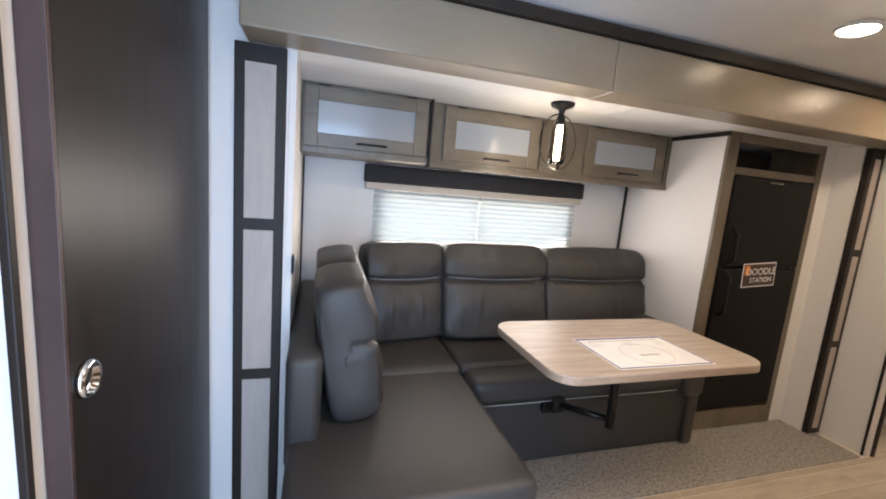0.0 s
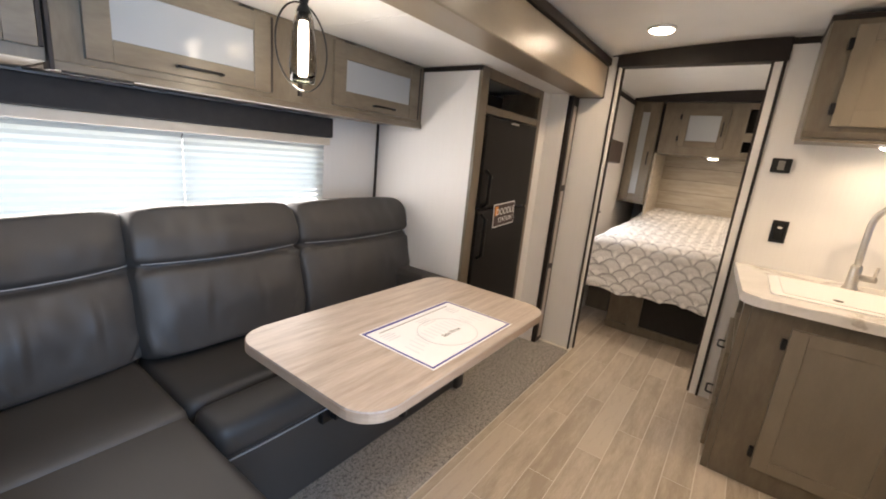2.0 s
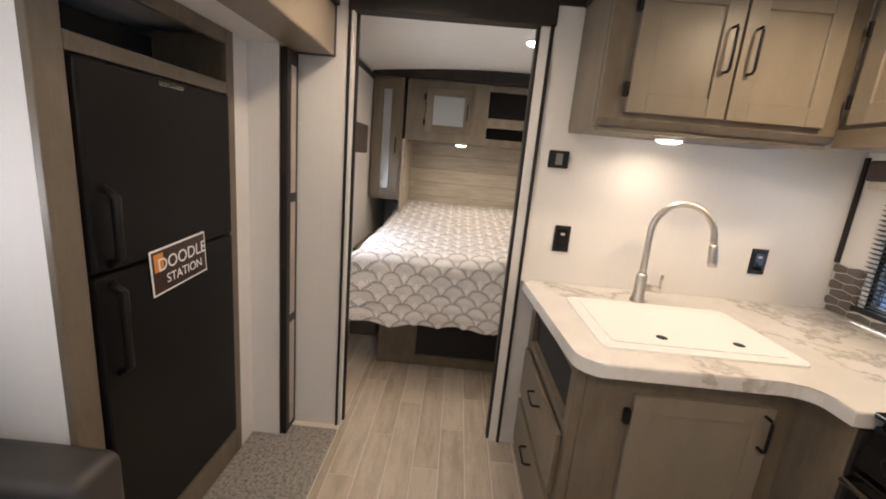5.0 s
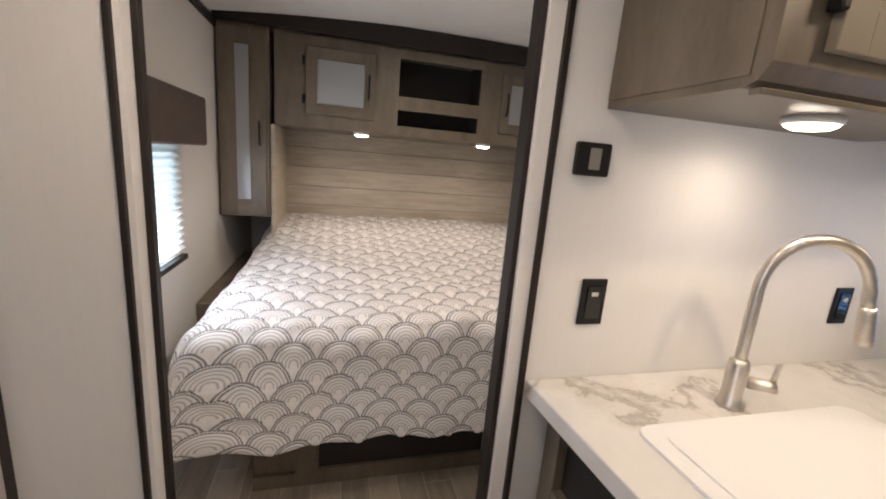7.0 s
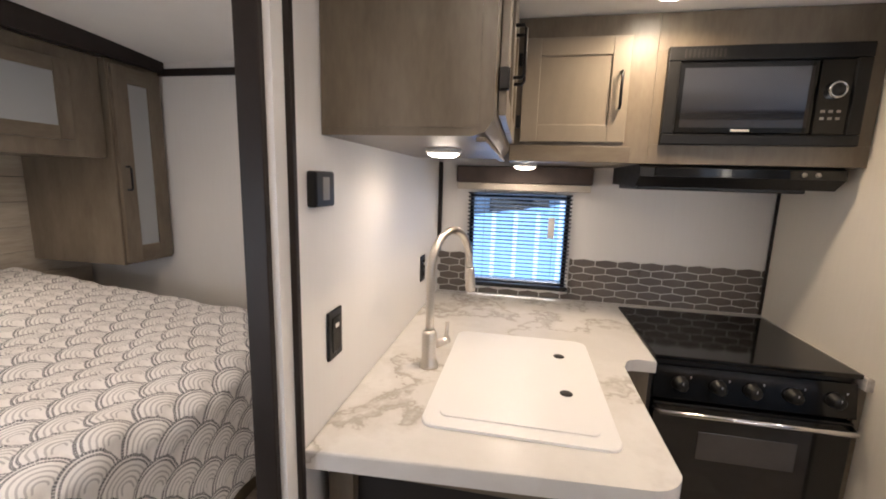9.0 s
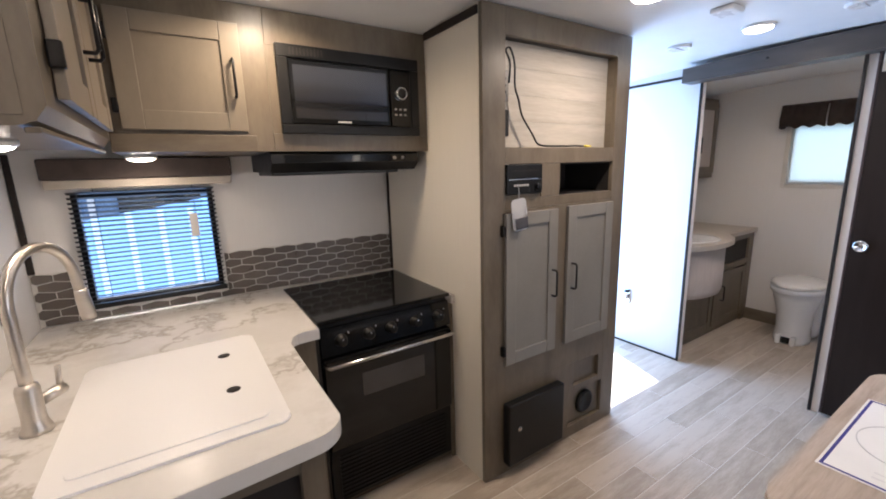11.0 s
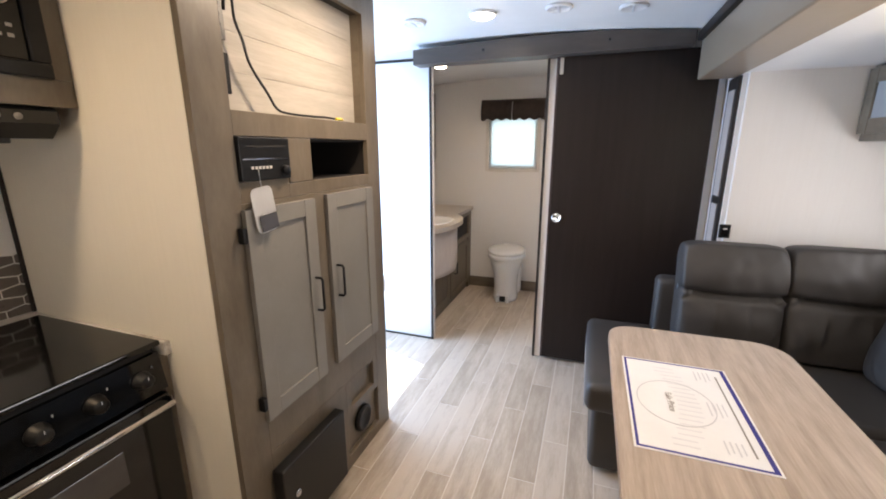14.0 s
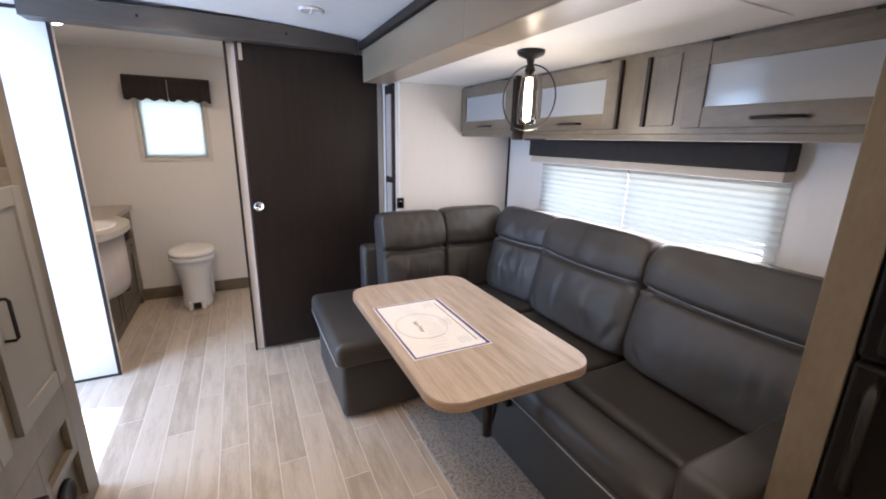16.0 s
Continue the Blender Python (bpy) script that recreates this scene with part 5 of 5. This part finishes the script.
bm.transform(pose(1.296, PY + .028, 1.205, 92, 6, 0) @ pose(0, 0, -0.001))
put_mesh("photo", bm, DARKINK, tg)
tp = thing("tv_connections", (1.32, PY - .055, 1.6), "black outlet plates with a hanging power cable in the TV niche", "outlet")
ftv = facing("y", 1, PY - .055)
ftv("plate", 1.288, 1.345, 1.655, 1.775, 0.0005, 0.006, GREYDOOR, tp, 0.003, "dark grey outlet plate")
ftv("plate", 1.288, 1.345, 1.52, 1.625, 0.0005, 0.006, BLACKP, tp, 0.003)
for v in (1.69, 1.715, 1.74):
    lathe("socket", (1.315, PY - .049, v), [(0.008, 0), (0.006, 0.008), (0.001, 0.008)], BLACKP, tp, 10, "y")
cable = [(1.315, .325, 1.72), (1.318, .335, 1.79), (1.335, .33, 1.835), (1.312, .33, 1.845), (1.290, .33, 1.79), (1.283, .325, 1.71), (1.262, .325, 1.66), (1.243, .325, 1.60), (1.19, .33, 1.53), (1.165, .335, 1.492), (1.12, .338, 1.481), (1.0, .338, 1.480), (0.94, .338, 1.482), (0.86, .338, 1.4805)]
sm = []
for i in range(len(cable) - 1):
    p0, p1, p2, p3 = [Vector(cable[min(max(j, 0), len(cable) - 1)]) for j in (i - 1, i, i + 1, i + 2)]
    for k in range(5):
        t = k / 5
        sm.append(0.5 * (2 * p1 + (p2 - p0) * t + (2 * p0 - 5 * p1 + 4 * p2 - p3) * t * t + (3 * p1 - p0 - 3 * p2 + p3) * t ** 3))
tube("cable", sm, 0.004, BLACKP, tp, 6)
tube("cable_cap", [(0.86, .338, 1.4805), (0.82, .338, 1.4805)], 0.005, YELLOW, tp, 8, "yellow cable end")

# ---- bathroom ----
vn = thing("bathroom_vanity", (-1.1, -0.1, 0), "taupe bathroom vanity with a bowed sink front and open niche", "vanity")
box("body", -1.685, -0.43, Y_K + .001, 0.125, 0.0005, 0.785, CAB, vn, 0.003)
poly = [(-1.688, Y_K + .001), (-0.42, Y_K + .001), (-0.42, 0.22)]
poly += [(-0.75 + 0.36 * math.cos(a), 0.16 + 0.15 * math.sin(a)) for a in [radians(25 + 10 * k) for k in range(15)]]
poly += [(-1.15, 0.165), (-1.688, 0.165)]
prism("top", poly[::-1], 0.786, 0.82, surface("taupe_laminate", (0.40, 0.35, 0.29), (0.48, 0.43, 0.37), 0.35, 25), vn, 0.006)
lathe("bowed_front", (-0.75, 0.10, 0), [(0.30, 0.42), (0.315, 0.46), (0.315, 0.785)], INSERT, vn, 36, sx=1.0, sy=0.55)
lathe("basin", (-0.75, 0.08, 0), [(0.22, 0.8205), (0.215, 0.828), (0.19, 0.826), (0.16, 0.822), (0.001, 0.8215)], PORCELAIN, vn, 32, sy=0.8)
fv = facing("y", 1, 0.1255)
# the niche is only a dark sheet on the body, shade in its colour
fv("niche", -1.60, -1.16, 0.56, 0.74, 0.0005, 0.003, SHADED_HOLE, vn, 0, "dark open niche")
for a, b, c, d in ((-1.685, -1.60, 0.001, 0.785), (-1.16, -1.12, 0.44, 0.785), (-1.60, -1.16, 0.74, 0.785), (-1.60, -1.16, 0.52, 0.56)):
    fv("frame", a, b, c, d, 0.0005, 0.02, CAB, vn)
shaker(fv, -1.60, -1.06, 0.06, 0.50, vn, (-1.16, 0.33, 0.12, True), None, CAB, CABH, CAB, 0.05)
shaker(fv, -1.04, -0.50, 0.06, 0.40, vn, None, None, CAB, CABH, CAB, 0.05)
mc = thing("medicine_cabinet", (-1.5, -0.35, 1.3), "grey-brown medicine cabinet with a pale door panel", "cabinet")
box("body", -1.687, -0.95, Y_K + .001, -0.24, 1.24, 1.92, CAB, mc, 0.004)
fmc = facing("y", 1, -0.2395)
shaker(fmc, -1.66, -1.30, 1.28, 1.88, mc, (-1.35, 1.52, 0.13, True), None, CAB, CABH, INSERT, 0.06)
shaker(fmc, -1.28, -0.97, 1.28, 1.88, mc, (-1.24, 1.52, 0.13, True), None, CAB, CABH, INSERT, 0.06)
to = thing("toilet", (-1.40, 0.545, 0), "white plastic trailer toilet with closed lid", "toilet")
lathe("pedestal", (-1.42, 0.565, 0), [(0.108, 0.001), (0.112, 0.03), (0.104, 0.12), (0.112, 0.24), (0.140, 0.35), (0.152, 0.405)], PORCELAIN, to, 32, sx=1.25)
lathe("rim", (-1.42, 0.565, 0), [(0.148, 0.4055), (0.166, 0.412), (0.167, 0.442), (0.158, 0.449)], PORCELAIN, to, 36, sx=1.3)
lathe("lid", (-1.42, 0.565, 0), [(0.158, 0.4495), (0.168, 0.456), (0.166, 0.474), (0.145, 0.485), (0.08, 0.490), (0.001, 0.491)], surface("seat_white", (0.68, 0.66, 0.62), (0.73, 0.71, 0.67), 0.25, 6, bump=0), to, 36, sx=1.3)
box("rear", -1.655, -1.54, 0.45, 0.68, 0.001, 0.44, PORCELAIN, to, 0.04, 4)
for y in (0.505, 0.595):
    box("foot", -1.345, -1.262, y, y + .032, 0.001, 0.075, PORCELAIN, to, 0.010, 3)
box("foot_pedal", -1.30, -1.268, 0.539, 0.593, 0.012, 0.060, BLACKP, to, 0.008)
bb = setting(box("baseboard", -1.688, -1.668, 0.13, 1.679, 0.0005, 0.10, CABH, bevel=0.004), "brown baseboard in the bathroom", "baseboard")

# ---- bedroom ----
hb = thing("headboard_panel", (4.96, 0.75, 0.6), "pale wood-look plank headboard panel", "headboard")
for k in range(7):
    z0 = 0.62 + k * .123
    box("plank", 4.985, 5.0, -0.37, 1.64, z0, z0 + .1205, HEADB, hb, 0.0015)
box("backing", 5.0005, 5.239, -0.37, 1.64, 0.3, 1.50, SHADED_HOLE, hb, 0)
box("side_cheek", 4.46, 4.984, 1.60, 1.618, 0.62, 1.455, HEADB, hb, 0.002)
bo = thing("bedroom_overhead_cabinet", (4.7, 0.75, 1.45), "grey-brown overhead cabinet with frosted doors and open niches", "cabinet")
FX = 4.46
fo = facing("x", -1, FX)
for a, b, c, d in ((0.975, 1.60, 1.456, 1.90), (-0.085, 0.515, 1.456, 1.90), (0.515, 0.975, 1.456, 1.508), (0.515, 0.975, 1.592, 1.662), (0.515, 0.975, 1.852, 1.90)):
    fo("face", a, b, c, d, -0.02, 0.0, CAB, bo, 0.001)
# niche back and cheeks are near-black, with the inner shade in their colour
box("niche_box", FX + .20, FX + .21, 0.50, 0.99, 1.46, 1.90, SHADED_HOLE, bo, 0)
box("bottom", FX + .021, 4.98, -0.085, 1.60, 1.456, 1.475, CAB, bo, 0)
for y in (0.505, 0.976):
    box("cheek", FX + .021, FX + .20, y, y + .009, 1.476, 1.90, SHADED_HOLE, bo, 0)
box("shelf", FX + .021, FX + .20, 0.515, 0.975, 1.61, 1.645, CAB, bo, 0)
box("roof", FX + .021, 4.98, -0.085, 1.60, 1.88, 1.90, CAB, bo, 0)
shaker(fo, 1.105, 1.45, 1.522, 1.845, bo, (1.135, 1.68, 0.11, True), 1.458, CAB, CABH, FROST, 0.055, True)
shaker(fo, 0.06, 0.39, 1.522, 1.845, bo, (0.36, 1.68, 0.11, True), None, CAB, CABH, FROST, 0.055, True)


def wardrobe(y0, y1, z0, hy, side_mat):
    w = thing("wardrobe", (4.6, (y0 + y1) / 2, z0), "tall narrow grey-brown wardrobe beside the bed", "wardrobe", "wardrobes")
    box("body", 4.43, 4.98, y0, y1, z0, 1.90, side_mat, w, 0.003)
    f = facing("x", -1, 4.4295)
    shaker(f, y0 + .012, y1 - .012, z0 + .015, 1.88, w, (hy, z0 + .42, 0.11, True), None, CAB, CABH, FROST, 0.075, True)
    return w


wardrobe(1.621, 1.857, 0.98, 1.66, CAB)
wardrobe(-0.37, -0.09, 0.945, -0.13, CAB)

be = thing("bed", (4.2, 0.78, 0), "queen bed with a white and grey scallop-pattern quilt", "bed")
box("platform", 3.66, 4.98, 0.02, 1.58, 0.0005, 0.40, CAB, be, 0.004)
fd = facing("x", -1, 3.6595)
for a, b, c, d in ((1.33, 1.42, 0.001, 0.399), (0.56, 0.62, 0.001, 0.399), (0.62, 1.33, 0.001, 0.07), (0.62, 1.33, 0.34, 0.399), (1.42, 1.58, 0.001, 0.06)):
    fd("frame", a, b, c, d, 0.0, 0.02, CAB, be)
# recessed panel as a flat sheet, its shade put into the near-black colour
fd("dark_panel", 0.62, 1.33, 0.071, 0.339, 0.0002, 0.004, SHADED_HOLE, be, 0)
box("mattress", 3.52, 4.98, 0.06, 1.56, 0.4005, 0.66, MATTRESS, be, 0.05, 4)
# quilt: flat on top, rolling over the edges, with a wavy hem
bm = bmesh.new()
uvl = bm.loops.layers.uv.new("UVMap")
NX, NY = 170, 180
x_head, x_foot, y_a, y_b, rad = 4.985, 3.52, 0.04, 1.59, 0.10


def drape(s, drop_max):
    """Distance past an edge -> (out, down)."""
    if s <= 0:
        return 0.0, 0.0
    q = rad * math.pi / 2
    if s < q:
        a = s / rad
        return rad * math.sin(a), rad * (1 - math.cos(a))
    return rad + 0.10 * (s - q), rad + (s - q)


gv = []
for i in range(NX + 1):
    row = []
    for j in range(NY + 1):
        u = i / NX * (x_head - x_foot + 0.47)             # from the head to the hem
        v = -0.30 + j / NY * (y_b - y_a + 0.60)
        hem = 0.025 * math.sin(v * 9 + 1.0) + 0.018 * math.sin(v * 23)
        so_, do_ = drape((u - (x_head - x_foot)) * (1 + (hem if u > x_head - x_foot + .2 else 0)), 1)
        sl, dl = drape(v - (y_b - y_a), 1)
        sr, dr = drape(-v, 1)
        x = x_head - min(u, x_head - x_foot) - so_
        y = y_a + min(max(v, 0), y_b - y_a) + sl * (1.0 + 1.3 * (i / NX) ** 3) - sr
        top_z = 0.80 + 0.115 * (x - 3.5) / 1.45
        z = top_z - min(do_ + max(dl, dr) * (0.8 if do_ else 1), 0.43 + 0.02 * math.sin(v * 14))
        w = noise.noise(Vector((x * 4, y * 4, 1.7))) * 0.014 + noise.noise(Vector((x * 11, y * 11, z * 8))) * 0.007
        # every fan of the quilt swells between its stitch lines; broad tucks run across
        qu, qv = v, 3.0 - u
        r0 = math.floor(qv / 0.054)
        best = 0.0
        for rr_ in (r0 - 1, r0):
            cu = (qu - (rr_ % 2) * 0.072) / 0.144
            du = (cu - round(cu)) * 0.144
            dd = math.hypot(du, qv - rr_ * 0.054) / 0.072
            if dd < 1:
                best = math.sqrt(1 - dd * dd)
                break
        w += 0.0085 * best + 0.006 * math.sin(u * 21 + 2.2 * noise.noise(Vector((v * 3, u * 2, 5))))
        x, z = x - (abs(w) if do_ else 0), z + w
        row.append((bm.verts.new((x, min(y, 1.84), z)), (v, 3.0 - u)))
    gv.append(row)
for i in range(NX):
    for j in range(NY):
        c = (gv[i][j], gv[i + 1][j], gv[i + 1][j + 1], gv[i][j + 1])
        f = bm.faces.new([k[0] for k in c])
        for lp, k in zip(f.loops, c):
            lp[uvl].uv = k[1]
q = put_mesh("quilt", bm, QUILT, be, True, "white quilt with grey fan-shaped scales")
sol = q.modifiers.new("thickness", "SOLIDIFY")
sol.thickness, sol.offset = 0.02, -1
ns = thing("nightstand_ledge", (4.7, 1.73, 0), "dark brown ledge between bed and wall", "shelf")
box("body", 4.0, 4.98, 1.66, 1.857, 0.0005, 0.66, CAB, ns, 0.004)

# ---- pieces of floor and wall, last ----
# floor planks run along the trailer
PW, PL = 0.116, 0.76
lib = {}


def piece(name, x0, x1, y0, y1, parent, mat, t=0.004):
    key = (round(x1 - x0, 3), round(y1 - y0, 3), mat.name)
    if key not in lib:
        bm = bmesh.new()
        lx, ly = (x1 - x0) / 2, (y1 - y0) / 2
        bm_box(bm, -lx, lx, -ly, ly, -0.003, 0.0, 0)
        es = [e for e in bm.edges if all(v.co.z > -0.001 for v in e.verts)]
        bmesh.ops.bevel(bm, geom=es, offset=0.0008, segments=1, affect="EDGES")
        lib[key] = put_mesh(name, bm, mat)
        ob = lib[key]
    else:
        ob = new(name, lib[key].data)
    ob.matrix_basis = pose((x0 + x1) / 2, (y0 + y1) / 2, 0)
    join(ob, parent)


def in_range(y0, y1, x0, x1):
    r = 0
    y = y0
    while y < y1 - 0.01:
        ye = min(y + PW, y1)
        x = x0 - PL * ((r * 0.37) % 1.0)
        while x < x1:
            a, b = max(x, x0), min(x + PL, x1)
            if b - a > 0.02:
                piece("plank", a + .0018, b - .0018, y + .0018, ye - .0018, floor, PLANK)
            x += PL
        y, r = ye, r + 1


in_range(-0.50, 1.626, -1.688, 5.2)
in_range(1.626, 1.86, 3.02, 4.0)

# elongated hexagon tiles on a grout bed
bm = bmesh.new()
for x0, x1, z1 in ((1.465, 2.312, 1.048), (2.312, 2.818, 0.884), (2.818, 2.962, 1.048)):
    bm_box(bm, x0, x1, Y_K + .0005, Y_K + .003, 0.841, z1, 0)
tb_ = setting(put_mesh("backsplash", bm, TGROUT), "taupe elongated hexagon tile backsplash with white grout", "backsplash")
TWd, THt, G = 0.101, 0.0395, 0.0036
row = 0
z = 0.852
while z < 1.05:
    x = 1.465 - (TWd / 2 if row % 2 else 0) + 0.02
    while x < 2.99:
        pts = [(-TWd / 2 + G / 2, -THt * .30), (-TWd / 2 + G / 2, THt * .30), (0, THt * .50), (TWd / 2 - G / 2, THt * .30), (TWd / 2 - G / 2, -THt * .30), (0, -THt * .50)]
        by_window = z > 0.868
        xl, xr = (1.466, 2.961) if not by_window else (1.466, 2.311) if x < 2.565 else (2.819, 2.961)
        zt = 1.047 if by_window or not 2.26 < x < 2.87 else 0.883
        pp = [(min(max(x + a, xl), xr), min(max(z + b, 0.842), zt)) for a, b in pts]
        if max(p[0] for p in pp) - min(p[0] for p in pp) > 0.015 and max(p[1] for p in pp) - min(p[1] for p in pp) > 0.008:
            bm = bmesh.new()
            lo = [bm.verts.new((a, Y_K + .003, b)) for a, b in pp]
            cx, cz = sum(p[0] for p in pp) / 6, sum(p[1] for p in pp) / 6
            hi = [bm.verts.new((cx + (a - cx) * .975, Y_K + .006, cz + (b - cz) * .95)) for a, b in pp]
            bm.faces.new(hi)
            for i in range(6):
                bm.faces.new((lo[i], lo[(i + 1) % 6], hi[(i + 1) % 6], hi[i]))
            bmesh.ops.remove_doubles(bm, verts=bm.verts, dist=1e-5)
            put_mesh("tile", bm, TILE, tb_)
        x += TWd
    z += THt * 0.80 + G
    row += 1
